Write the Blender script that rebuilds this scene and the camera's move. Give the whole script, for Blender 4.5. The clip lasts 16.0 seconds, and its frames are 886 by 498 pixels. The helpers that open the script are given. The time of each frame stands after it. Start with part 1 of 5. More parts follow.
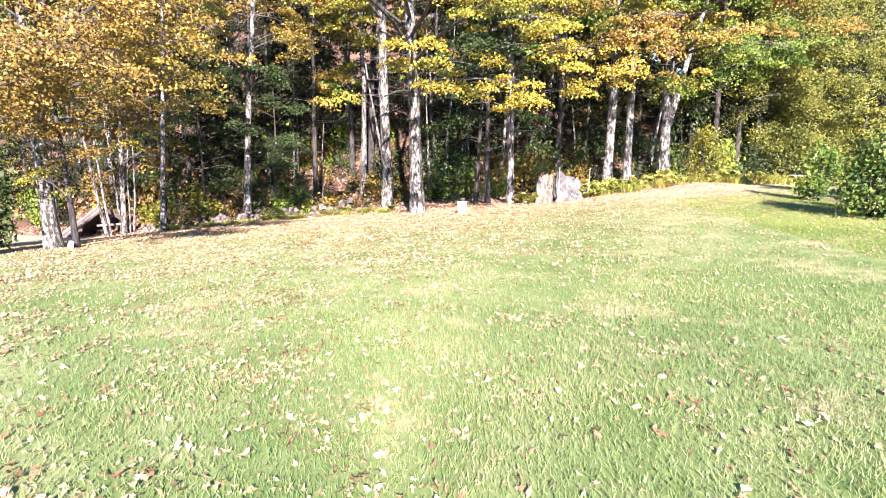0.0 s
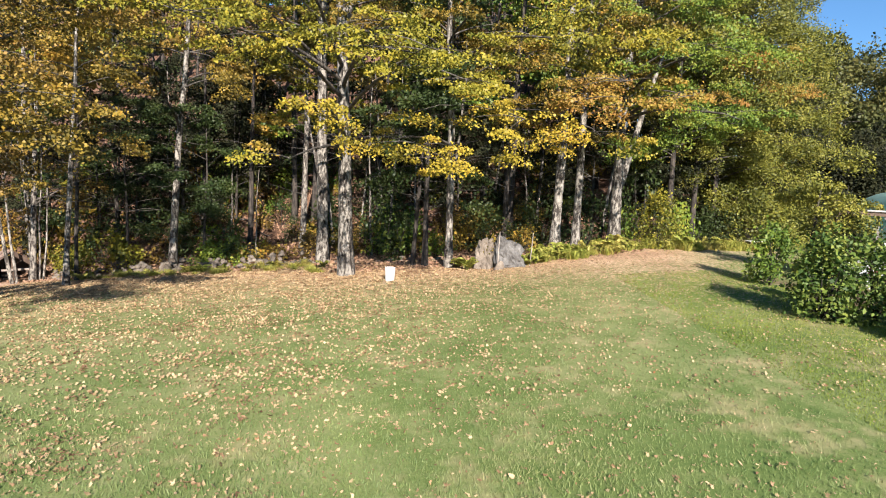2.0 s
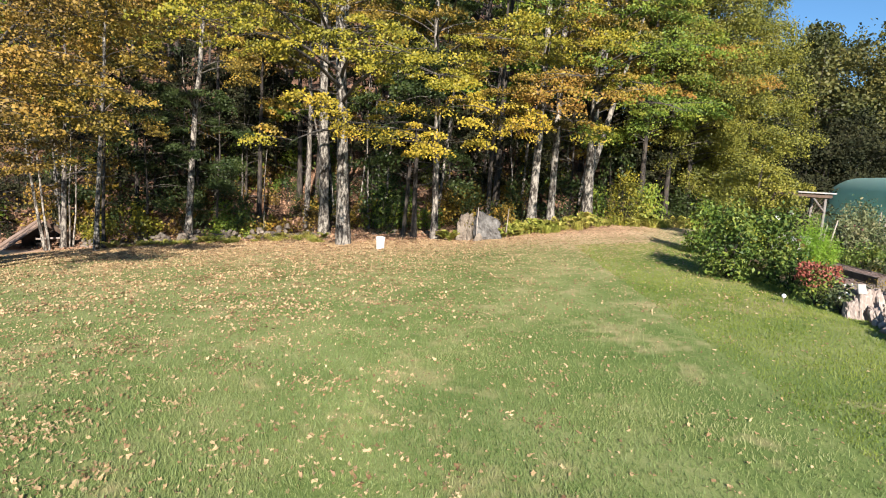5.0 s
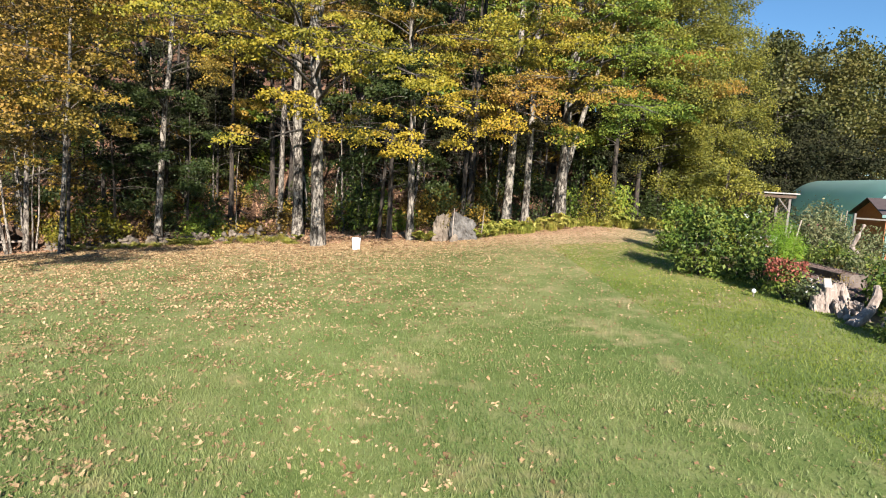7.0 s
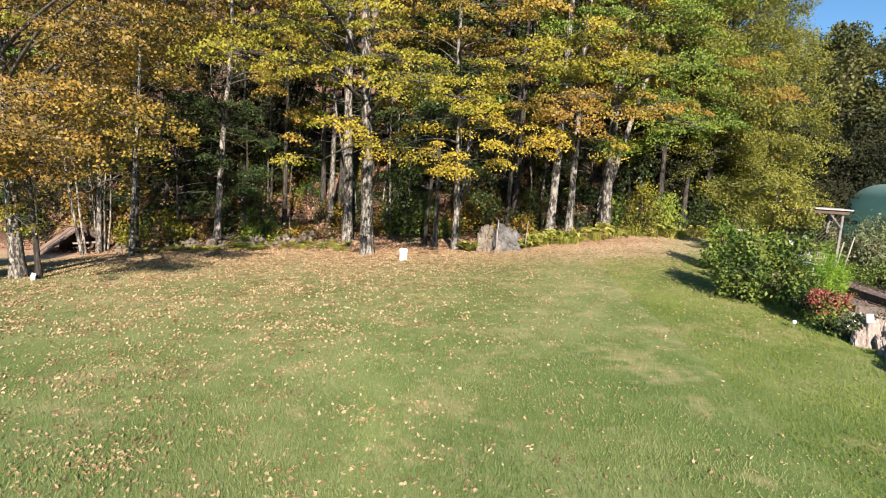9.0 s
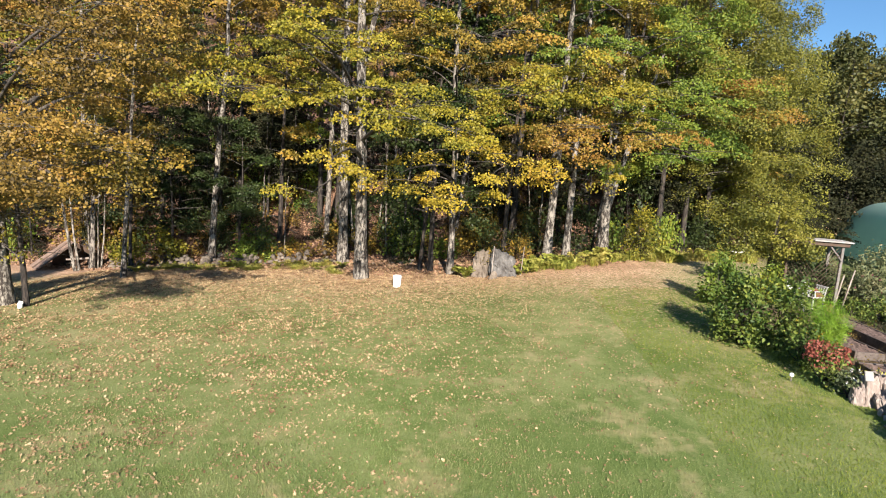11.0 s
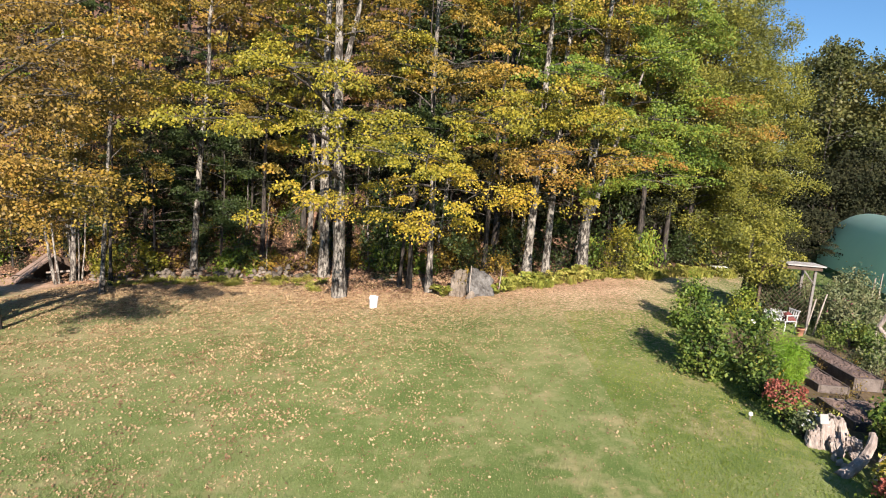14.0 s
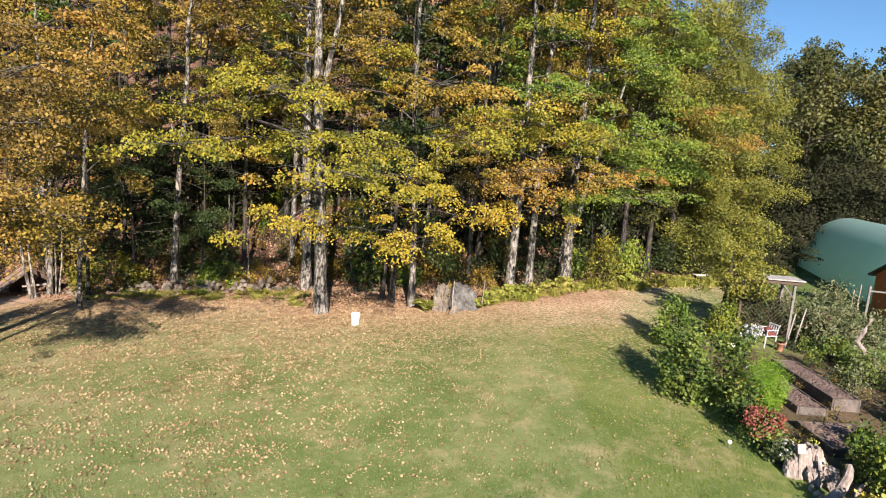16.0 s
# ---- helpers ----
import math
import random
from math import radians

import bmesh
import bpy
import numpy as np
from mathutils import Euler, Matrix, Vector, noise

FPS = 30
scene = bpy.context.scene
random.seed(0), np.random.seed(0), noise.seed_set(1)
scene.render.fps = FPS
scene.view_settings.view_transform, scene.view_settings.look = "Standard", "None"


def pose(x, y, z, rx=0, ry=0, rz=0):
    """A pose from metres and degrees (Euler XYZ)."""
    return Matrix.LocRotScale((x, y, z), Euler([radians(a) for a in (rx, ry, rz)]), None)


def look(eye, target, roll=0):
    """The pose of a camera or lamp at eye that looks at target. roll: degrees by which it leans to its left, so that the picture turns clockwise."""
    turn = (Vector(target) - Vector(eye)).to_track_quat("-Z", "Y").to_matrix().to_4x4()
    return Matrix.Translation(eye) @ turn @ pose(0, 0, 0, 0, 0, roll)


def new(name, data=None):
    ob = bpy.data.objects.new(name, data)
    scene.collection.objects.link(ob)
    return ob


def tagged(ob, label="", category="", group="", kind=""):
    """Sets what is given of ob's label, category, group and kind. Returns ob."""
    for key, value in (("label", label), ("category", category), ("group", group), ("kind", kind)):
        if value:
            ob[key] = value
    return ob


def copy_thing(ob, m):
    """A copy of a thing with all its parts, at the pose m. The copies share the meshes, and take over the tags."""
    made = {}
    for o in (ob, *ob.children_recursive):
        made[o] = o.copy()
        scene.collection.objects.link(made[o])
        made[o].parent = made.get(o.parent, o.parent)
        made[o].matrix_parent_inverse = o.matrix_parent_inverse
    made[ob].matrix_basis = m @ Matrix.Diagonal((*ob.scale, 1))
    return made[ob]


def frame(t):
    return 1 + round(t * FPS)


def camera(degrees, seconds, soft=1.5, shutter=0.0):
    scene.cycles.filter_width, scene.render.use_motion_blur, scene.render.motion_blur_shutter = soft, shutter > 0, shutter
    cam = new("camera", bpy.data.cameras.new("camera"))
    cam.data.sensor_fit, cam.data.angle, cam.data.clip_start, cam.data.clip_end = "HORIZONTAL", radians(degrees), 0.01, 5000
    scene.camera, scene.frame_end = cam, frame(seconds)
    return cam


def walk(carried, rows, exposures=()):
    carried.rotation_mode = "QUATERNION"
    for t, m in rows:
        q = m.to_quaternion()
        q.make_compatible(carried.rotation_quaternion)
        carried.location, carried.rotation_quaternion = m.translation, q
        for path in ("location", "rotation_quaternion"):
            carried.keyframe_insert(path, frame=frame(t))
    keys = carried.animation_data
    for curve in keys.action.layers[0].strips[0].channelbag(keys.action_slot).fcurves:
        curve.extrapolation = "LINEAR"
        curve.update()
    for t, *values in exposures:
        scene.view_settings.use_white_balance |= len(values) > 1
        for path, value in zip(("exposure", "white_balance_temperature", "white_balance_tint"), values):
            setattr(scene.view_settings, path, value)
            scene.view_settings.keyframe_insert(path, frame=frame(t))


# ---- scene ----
cam = camera(75.0, 16.0, soft=1.0)
PATH = [
    (0, (0.742, -1.316, 1.847), (0.637, 0.655, 1.525), 0.5),
    (0.5, (1.289, -0.5, 2.227), (1.26, 1.481, 1.955), 1.4),
    (1, (1.517, 0.367, 2.856), (1.494, 2.359, 2.679), 2.5),
    (1.5, (1.766, 0.963, 3.109), (1.712, 2.96, 3.002), 2.6),
    (2, (2.169, 0.785, 2.851), (2.152, 2.774, 2.642), 2.6),
    (2.5, (2.508, 0.505, 2.845), (2.498, 2.5, 2.699), 4.9),
    (3, (2.766, -0.034, 2.995), (2.73, 1.954, 2.782), 3.0),
    (3.5, (3.092, -0.649, 3.167), (3.063, 1.338, 2.941), 5.5),
    (3.7, (3.123, -0.871, 3.04), (3.085, 1.106, 2.743), 2.9),
    (5.8, (3.066, -2.214, 2.773), (3.025, -0.231, 2.517), 3.4),
    (6, (3.015, -2.221, 2.745), (2.988, -0.238, 2.485), 2.9),
    (6.5, (3.027, -1.844, 2.501), (3.103, 0.141, 2.27), 2.5),
    (7, (2.969, -2.003, 2.654), (3.024, -0.019, 2.405), 3.3),
    (7.5, (2.907, -2.389, 2.957), (2.888, -0.407, 2.694), 3.2),
    (8, (2.848, -2.57, 3.175), (2.815, -0.6, 2.832), 3.2),
    (8.5, (2.885, -2.614, 3.397), (2.824, -0.643, 3.064), 2.2),
    (9, (2.956, -2.547, 3.577), (2.856, -0.571, 3.283), 3.4),
    (11.5, (3.247, -2.022, 4.663), (3.143, -0.046, 4.372), 3.9),
    (12, (3.387, -2.008, 4.674), (3.269, -0.028, 4.424), 2.6),
    (12.5, (3.418, -2.04, 4.902), (3.337, -0.071, 4.561), 2.3),
    (13, (3.533, -2.033, 5.095), (3.446, -0.062, 4.764), 3.3),
    (13.5, (3.691, -2.035, 5.348), (3.589, -0.06, 5.053), 3.9),
    (14, (3.787, -1.932, 5.526), (3.699, 0.043, 5.224), 4.1),
    (14.5, (3.85, -1.864, 5.724), (3.771, 0.11, 5.416), 4.4),
    (15, (3.915, -1.78, 5.893), (3.854, 0.195, 5.589), 2.6),
    (15.5, (3.919, -1.72, 6.088), (3.871, 0.252, 5.756), 4.0),
    (16, (3.929, -1.668, 6.237), (3.885, 0.307, 5.927), 3.9),
]
walk(cam, [(t, look(eye, target, roll)) for t, eye, target, roll in PATH],
     exposures=[(0, 2.47, 5600, 16), (0.3, 2.11, 5600, 11), (0.6, 1.77, 5700, 6), (1.0, 1.63, 5850, 4), (1.5, 1.45, 5950, 4), (3.5, 1.42, 6050, 3), (6, 1.34, 6150, 2), (9, 1.33, 6250, 3), (12, 1.28, 6250, 4), (16, 1.29, 6250, 6)])

# ---- light ----
SUN_AZ, SUN_EL = -9.0, 25.4          # where the light goes to (degrees right of +y) and the sun's height
world = bpy.data.worlds.new("sky")
scene.world = world
world.use_nodes = True
nt = world.node_tree
nt.nodes.clear()
sky = nt.nodes.new("ShaderNodeTexSky")
sky.sky_type = "NISHITA"
sky.sun_disc = False
sky.sun_elevation = radians(SUN_EL)
sky.altitude = 100
sky.sun_rotation = radians(180 + SUN_AZ)
sky.air_density, sky.dust_density, sky.ozone_density = 1.0, 0.0, 6.0
bg = nt.nodes.new("ShaderNodeBackground")
bg.inputs["Strength"].default_value = 0.06
out = nt.nodes.new("ShaderNodeOutputWorld")
nt.links.new(sky.outputs[0], bg.inputs["Color"])
nt.links.new(bg.outputs[0], out.inputs["Surface"])

sun_data = bpy.data.lights.new("sun", "SUN")
sun_data.energy, sun_data.angle, sun_data.color = 5.0, radians(0.53), (1.0, 0.845, 0.755)
sun = new("sun", sun_data)
_d = Vector((math.sin(radians(SUN_AZ)) * math.cos(radians(SUN_EL)), math.cos(radians(SUN_AZ)) * math.cos(radians(SUN_EL)), -math.sin(radians(SUN_EL))))
sun.matrix_world = look((0, -20, 30), Vector((0, -20, 30)) + _d)


# ---- materials ----
def nodes_of(name):
    m = bpy.data.materials.new(name)
    m.use_nodes = True
    t = m.node_tree
    t.nodes.clear()
    o = t.nodes.new("ShaderNodeOutputMaterial")
    return m, t, o


def ramp(t, fac, cols):
    r = t.nodes.new("ShaderNodeValToRGB")
    e = r.color_ramp.elements
    while len(e) < len(cols):
        e.new(0.5)
    for i, c in enumerate(cols):
        pos, col = c if isinstance(c[1], tuple) else (i / max(1, len(cols) - 1), c)
        e[i].position, e[i].color = pos, (*col, 1)
    t.links.new(fac, r.inputs[0])
    return r.outputs[0]


def noise_at(t, vec, scale, detail=4.0, rough=0.55, stretch=None):
    if stretch:
        mp = t.nodes.new("ShaderNodeMapping")
        mp.inputs["Scale"].default_value = stretch
        t.links.new(vec, mp.inputs[0])
        vec = mp.outputs[0]
    n = t.nodes.new("ShaderNodeTexNoise")
    n.inputs["Scale"].default_value, n.inputs["Detail"].default_value, n.inputs["Roughness"].default_value = scale, detail, rough
    t.links.new(vec, n.inputs["Vector"])
    return n.outputs["Fac"]


def math_node(t, op, a, b=None, clamp=False):
    n = t.nodes.new("ShaderNodeMath")
    n.operation, n.use_clamp = op, clamp
    for i, v in enumerate((a, b)):
        if v is None:
            continue
        if isinstance(v, (int, float)):
            n.inputs[i].default_value = v
        else:
            t.links.new(v, n.inputs[i])
    return n.outputs[0]


def mix_col(t, fac, a, b, blend="MIX"):
    n = t.nodes.new("ShaderNodeMix")
    n.data_type, n.blend_type = "RGBA", blend
    for sock, v in ((n.inputs[0], fac), (n.inputs[6], a), (n.inputs[7], b)):
        if isinstance(v, (int, float)):
            sock.default_value = v
        elif isinstance(v, tuple):
            sock.default_value = (*v, 1)
        else:
            t.links.new(v, sock)
    return n.outputs[2]


def position(t):
    return t.nodes.new("ShaderNodeNewGeometry").outputs["Position"]


def surface(name, cols, scale=3.0, fine=30.0, rough=0.8, bump=0.3, metal=0.0, stretch=None, rand=0.0, local=False):
    """A worn surface: a broad and a fine noise choose along the colours and raise a fine relief."""
    m, t, o = nodes_of(name)
    vec = t.nodes.new("ShaderNodeTexCoord").outputs["Object"] if local else position(t)
    big, small = noise_at(t, vec, scale, 4, 0.6, stretch), noise_at(t, vec, fine, 5, 0.6, stretch)
    fac = math_node(t, "ADD", math_node(t, "MULTIPLY", big, 0.6), math_node(t, "MULTIPLY", small, 0.4))
    fac = math_node(t, "ADD", math_node(t, "MULTIPLY", math_node(t, "SUBTRACT", fac, 0.5), 2.2), 0.5, True)
    if rand:
        r = t.nodes.new("ShaderNodeObjectInfo").outputs["Random"]
        fac = math_node(t, "ADD", fac, math_node(t, "MULTIPLY", math_node(t, "SUBTRACT", r, 0.5), rand), True)
    p = t.nodes.new("ShaderNodeBsdfPrincipled")
    p.inputs["Roughness"].default_value, p.inputs["Metallic"].default_value = rough, metal
    t.links.new(ramp(t, fac, cols), p.inputs["Base Color"])
    b = t.nodes.new("ShaderNodeBump")
    b.inputs["Strength"].default_value, b.inputs["Distance"].default_value = bump, 0.02
    t.links.new(small, b.inputs["Height"])
    t.links.new(b.outputs[0], p.inputs["Normal"])
    t.links.new(p.outputs[0], o.inputs[0])
    return m


STRAW = (0.42, 0.345, 0.185)


def thatch_at(t, vec):
    """Where the lawn has dried to straw: ragged patches a stride or two across."""
    f = math_node(t, "ADD", math_node(t, "MULTIPLY", noise_at(t, vec, 0.55, 4, 0.65), 0.7), math_node(t, "MULTIPLY", noise_at(t, vec, 3.2, 3, 0.6), 0.3))
    return math_node(t, "MULTIPLY", math_node(t, "SUBTRACT", f, 0.525), 8.0, True)


def leaf_material(name, cols, through_light=0.14, clump=0.5, rough=0.55, tone=0.63, thatch=0.0):
    """Leaves: each takes its own tint from its island, whole clumps drift along the colours; light shines through in part."""
    m, t, o = nodes_of(name)
    g = t.nodes.new("ShaderNodeNewGeometry")
    big = math_node(t, "ADD", math_node(t, "MULTIPLY", math_node(t, "SUBTRACT", noise_at(t, g.outputs["Position"], clump, 2), 0.5), 2.4), 0.5)
    fac = math_node(t, "ADD", math_node(t, "MULTIPLY", big, 0.6), math_node(t, "MULTIPLY", g.outputs["Random Per Island"], 0.4), True)
    col = ramp(t, fac, [tuple(v * tone for v in c) for c in cols])
    if thatch:
        col = mix_col(t, math_node(t, "MULTIPLY", thatch_at(t, g.outputs["Position"]), thatch), col, STRAW)
    p = t.nodes.new("ShaderNodeBsdfPrincipled")
    p.inputs["Roughness"].default_value = rough
    p.inputs["Specular IOR Level"].default_value = 0.3
    tr = t.nodes.new("ShaderNodeBsdfTranslucent")
    mx = t.nodes.new("ShaderNodeMixShader")
    mx.inputs[0].default_value = through_light
    t.links.new(col, p.inputs["Base Color"])
    t.links.new(col, tr.inputs["Color"])
    t.links.new(p.outputs[0], mx.inputs[1])
    t.links.new(tr.outputs[0], mx.inputs[2])
    t.links.new(mx.outputs[0], o.inputs[0])
    return m


def bark_material(name, dark, pale, blotch=0.5):
    """Bark: furrows along the stem, with pale lichen blotches."""
    m, t, o = nodes_of(name)
    vec = position(t)
    furrow = noise_at(t, vec, 14, 4, 0.65, (1, 1, 0.22))
    patch = noise_at(t, vec, 6.5, 5, 0.7, (1, 1, 0.5))
    fac = math_node(t, "ADD", math_node(t, "MULTIPLY", furrow, 0.5), math_node(t, "MULTIPLY", patch, blotch))
    fac = math_node(t, "ADD", math_node(t, "MULTIPLY", math_node(t, "SUBTRACT", fac, 0.27 + blotch / 2), 6.5), 0.5, True)
    p = t.nodes.new("ShaderNodeBsdfPrincipled")
    p.inputs["Roughness"].default_value = 0.9
    t.links.new(ramp(t, fac, [dark, tuple((a + b) / 2 for a, b in zip(dark, pale)), pale]), p.inputs["Base Color"])
    b = t.nodes.new("ShaderNodeBump")
    b.inputs["Strength"].default_value, b.inputs["Distance"].default_value = 0.7, 0.03
    t.links.new(furrow, b.inputs["Height"])
    t.links.new(b.outputs[0], p.inputs["Normal"])
    t.links.new(p.outputs[0], o.inputs[0])
    return m


def lawn_material():
    """Mown grass with dry patches; a 'litter' attribute brings in the fallen leaves and the wood's floor, 'soil' the garden earth."""
    m, t, o = nodes_of("lawn_and_leaf_litter")
    vec = position(t)
    broad, mid, fine = noise_at(t, vec, 0.22, 3), noise_at(t, vec, 1.3, 4, 0.6), noise_at(t, vec, 26, 3, 0.7)
    f = math_node(t, "ADD", math_node(t, "MULTIPLY", broad, 0.45), math_node(t, "MULTIPLY", mid, 0.3))
    f = math_node(t, "ADD", f, math_node(t, "MULTIPLY", fine, 0.25))
    f = math_node(t, "ADD", math_node(t, "MULTIPLY", math_node(t, "SUBTRACT", f, 0.5), 2.6), 0.45, True)
    side = t.nodes.new("ShaderNodeSeparateXYZ")
    t.links.new(vec, side.inputs[0])
    f = math_node(t, "SUBTRACT", f, math_node(t, "MULTIPLY", math_node(t, "SUBTRACT", side.outputs[0], 2.5), 0.013), True)
    grass = ramp(t, f, [(0.0, (0.068, 0.122, 0.028)), (0.35, (0.145, 0.19, 0.056)), (0.65, (0.245, 0.268, 0.105)), (1.0, (0.43, 0.38, 0.2))])
    grass = mix_col(t, math_node(t, "MULTIPLY", thatch_at(t, vec), 0.6), grass, STRAW)
    lf, lg = noise_at(t, vec, 9, 4, 0.75), noise_at(t, vec, 0.5, 3)
    l = math_node(t, "ADD", math_node(t, "MULTIPLY", lf, 0.6), math_node(t, "MULTIPLY", lg, 0.4))
    l = math_node(t, "ADD", math_node(t, "MULTIPLY", math_node(t, "SUBTRACT", l, 0.5), 3.0), 0.5, True)
    litter = ramp(t, l, [(0.0, (0.2, 0.125, 0.08)), (0.35, (0.44, 0.275, 0.175)), (0.65, (0.63, 0.425, 0.285)), (1.0, (0.74, 0.555, 0.4))])
    at = t.nodes.new("ShaderNodeAttribute")
    at.attribute_name = "litter"
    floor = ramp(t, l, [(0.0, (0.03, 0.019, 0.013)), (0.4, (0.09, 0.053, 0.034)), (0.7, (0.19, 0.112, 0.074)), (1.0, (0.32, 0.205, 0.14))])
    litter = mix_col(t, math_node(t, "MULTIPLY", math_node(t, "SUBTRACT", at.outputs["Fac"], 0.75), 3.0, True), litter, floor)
    k = math_node(t, "ADD", math_node(t, "MULTIPLY", math_node(t, "SUBTRACT", lf, 0.5), 1.6), at.outputs["Fac"])
    k = math_node(t, "MULTIPLY", math_node(t, "SUBTRACT", k, 0.3), 2.5, True)
    soil = ramp(t, l, [(0.05, 0.032, 0.02), (0.12, 0.075, 0.05), (0.2, 0.13, 0.09)])
    a2 = t.nodes.new("ShaderNodeAttribute")
    a2.attribute_name = "soil"
    col = mix_col(t, a2.outputs["Fac"], mix_col(t, k, grass, litter), soil)
    p = t.nodes.new("ShaderNodeBsdfPrincipled")
    p.inputs["Roughness"].default_value = 0.95
    p.inputs["Specular IOR Level"].default_value = 0.1
    t.links.new(col, p.inputs["Base Color"])
    b = t.nodes.new("ShaderNodeBump")
    b.inputs["Strength"].default_value, b.inputs["Distance"].default_value = 0.2, 0.02
    t.links.new(fine, b.inputs["Height"])
    t.links.new(b.outputs[0], p.inputs["Normal"])
    t.links.new(p.outputs[0], o.inputs[0])
    return m


M_LAWN = lawn_material()
M_YELLOWGREEN = leaf_material("yellow_green_leaves", [(0.035, 0.05, 0.01), (0.2, 0.2, 0.022), (0.45, 0.385, 0.036), (0.56, 0.38, 0.045)])
M_GOLD = leaf_material("golden_leaves", [(0.12, 0.12, 0.018), (0.38, 0.31, 0.03), (0.62, 0.45, 0.045), (0.55, 0.3, 0.04)])
M_ORANGE = leaf_material("orange_leaves", [(0.3, 0.27, 0.04), (0.44, 0.32, 0.05), (0.46, 0.25, 0.05), (0.36, 0.17, 0.045)])
M_GREEN = leaf_material("green_leaves", [(0.04, 0.085, 0.015), (0.12, 0.2, 0.026), (0.28, 0.35, 0.04), (0.48, 0.42, 0.05)])
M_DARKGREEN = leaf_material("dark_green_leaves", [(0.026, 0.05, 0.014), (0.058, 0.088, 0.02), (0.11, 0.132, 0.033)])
M_OLIVE = leaf_material("olive_leaves", [(0.03, 0.034, 0.01), (0.17, 0.135, 0.025), (0.45, 0.31, 0.043), (0.52, 0.26, 0.045)])
M_RUSSET = leaf_material("russet_leaves", [(0.035, 0.028, 0.011), (0.19, 0.125, 0.03), (0.45, 0.29, 0.052), (0.42, 0.19, 0.045)])
M_CONIFER = leaf_material("evergreen_needles", [(0.022, 0.03, 0.012), (0.045, 0.05, 0.019), (0.09, 0.086, 0.03)], 0.15, rough=0.95)
M_FAR = leaf_material("far_leaves", [(0.05, 0.065, 0.022), (0.11, 0.125, 0.034), (0.2, 0.19, 0.048), (0.29, 0.23, 0.06)], clump=0.12, tone=0.6)
M_OLIVEGREEN = leaf_material("olive_green_leaves", [(0.04, 0.054, 0.012), (0.165, 0.18, 0.03), (0.335, 0.325, 0.047), (0.43, 0.365, 0.06)])
M_GARDEN = leaf_material("garden_leaves", [(0.025, 0.055, 0.011), (0.075, 0.135, 0.024), (0.19, 0.25, 0.04), (0.38, 0.38, 0.07)], clump=1.8, tone=0.7)
M_GREY = leaf_material("grey_green_leaves", [(0.08, 0.11, 0.05), (0.14, 0.17, 0.07), (0.23, 0.24, 0.11), (0.32, 0.27, 0.13)], clump=1.2, tone=0.78)
M_FEATHER = leaf_material("feathery_leaves", [(0.13, 0.28, 0.02), (0.24, 0.42, 0.03), (0.36, 0.5, 0.05)], clump=2)
M_FERN = leaf_material("fern_leaves", [(0.2, 0.26, 0.045), (0.34, 0.37, 0.065), (0.5, 0.45, 0.11), (0.5, 0.38, 0.11)], clump=1.0, tone=0.8)
M_RED = leaf_material("red_flowers", [(0.26, 0.06, 0.04), (0.44, 0.13, 0.085), (0.56, 0.24, 0.17)], clump=4)
M_PINK = leaf_material("pink_flowers", [(0.4, 0.08, 0.14), (0.55, 0.2, 0.25)], clump=4)
M_WHITEFLOWER = leaf_material("white_flowers", [(0.7, 0.7, 0.66), (0.85, 0.85, 0.82)], clump=4)
M_GRASS = leaf_material("grass_blades", [(0.07, 0.122, 0.03), (0.125, 0.18, 0.052), (0.21, 0.245, 0.085), (0.345, 0.325, 0.16)], 0.25, clump=0.35, tone=1.1, thatch=0.55)
M_GRASSGREEN = leaf_material("lush_grass_blades", [(0.092, 0.148, 0.016), (0.16, 0.22, 0.026), (0.245, 0.288, 0.042), (0.345, 0.335, 0.075)], 0.25, clump=0.35, tone=0.92)
M_FALLEN = leaf_material("fallen_leaves", [(0.1, 0.052, 0.028), (0.31, 0.185, 0.092), (0.62, 0.475, 0.26), (0.43, 0.2, 0.085)], 0.1, clump=3.0, tone=0.78)
M_LITTER = leaf_material("wood_floor_leaves", [(0.08, 0.045, 0.025), (0.2, 0.115, 0.065), (0.4, 0.25, 0.155), (0.3, 0.125, 0.07)], 0.1, clump=1.0, tone=0.9)
M_BARK_GREY = bark_material("grey_bark", (0.026, 0.02, 0.016), (0.29, 0.26, 0.215), 0.6)
M_BARK_PALE = bark_material("pale_bark", (0.03, 0.024, 0.018), (0.285, 0.258, 0.215), 1.0)
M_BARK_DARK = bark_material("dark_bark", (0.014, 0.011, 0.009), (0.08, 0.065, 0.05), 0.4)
M_TWIG = bark_material("twig_bark", (0.02, 0.016, 0.013), (0.15, 0.13, 0.105), 0.4)
M_STONE = surface("lichened_stone", [(0.05, 0.039, 0.03), (0.155, 0.126, 0.095), (0.31, 0.262, 0.205)], 2.5, 22, 0.9, 0.6)
M_ROCK = surface("weathered_rock", [(0.02, 0.018, 0.016), (0.07, 0.064, 0.057), (0.15, 0.142, 0.13), (0.27, 0.258, 0.24)], 2.2, 14, 0.9, 0.9, stretch=(1, 1, 0.6))
M_PALESTONE = surface("pale_stone", [(0.12, 0.096, 0.078), (0.288, 0.252, 0.216), (0.408, 0.372, 0.336)], 4, 26, 0.9, 0.6)
M_STUMP = surface("bleached_stump_wood", [(0.08, 0.055, 0.045), (0.27, 0.22, 0.185), (0.5, 0.44, 0.385)], 5, 18, 0.9, 0.9, stretch=(1, 1, 0.3))
M_WHITE = surface("white_plastic", [(0.78, 0.78, 0.77), (0.86, 0.86, 0.85)], 2, 20, 0.4, 0.03)
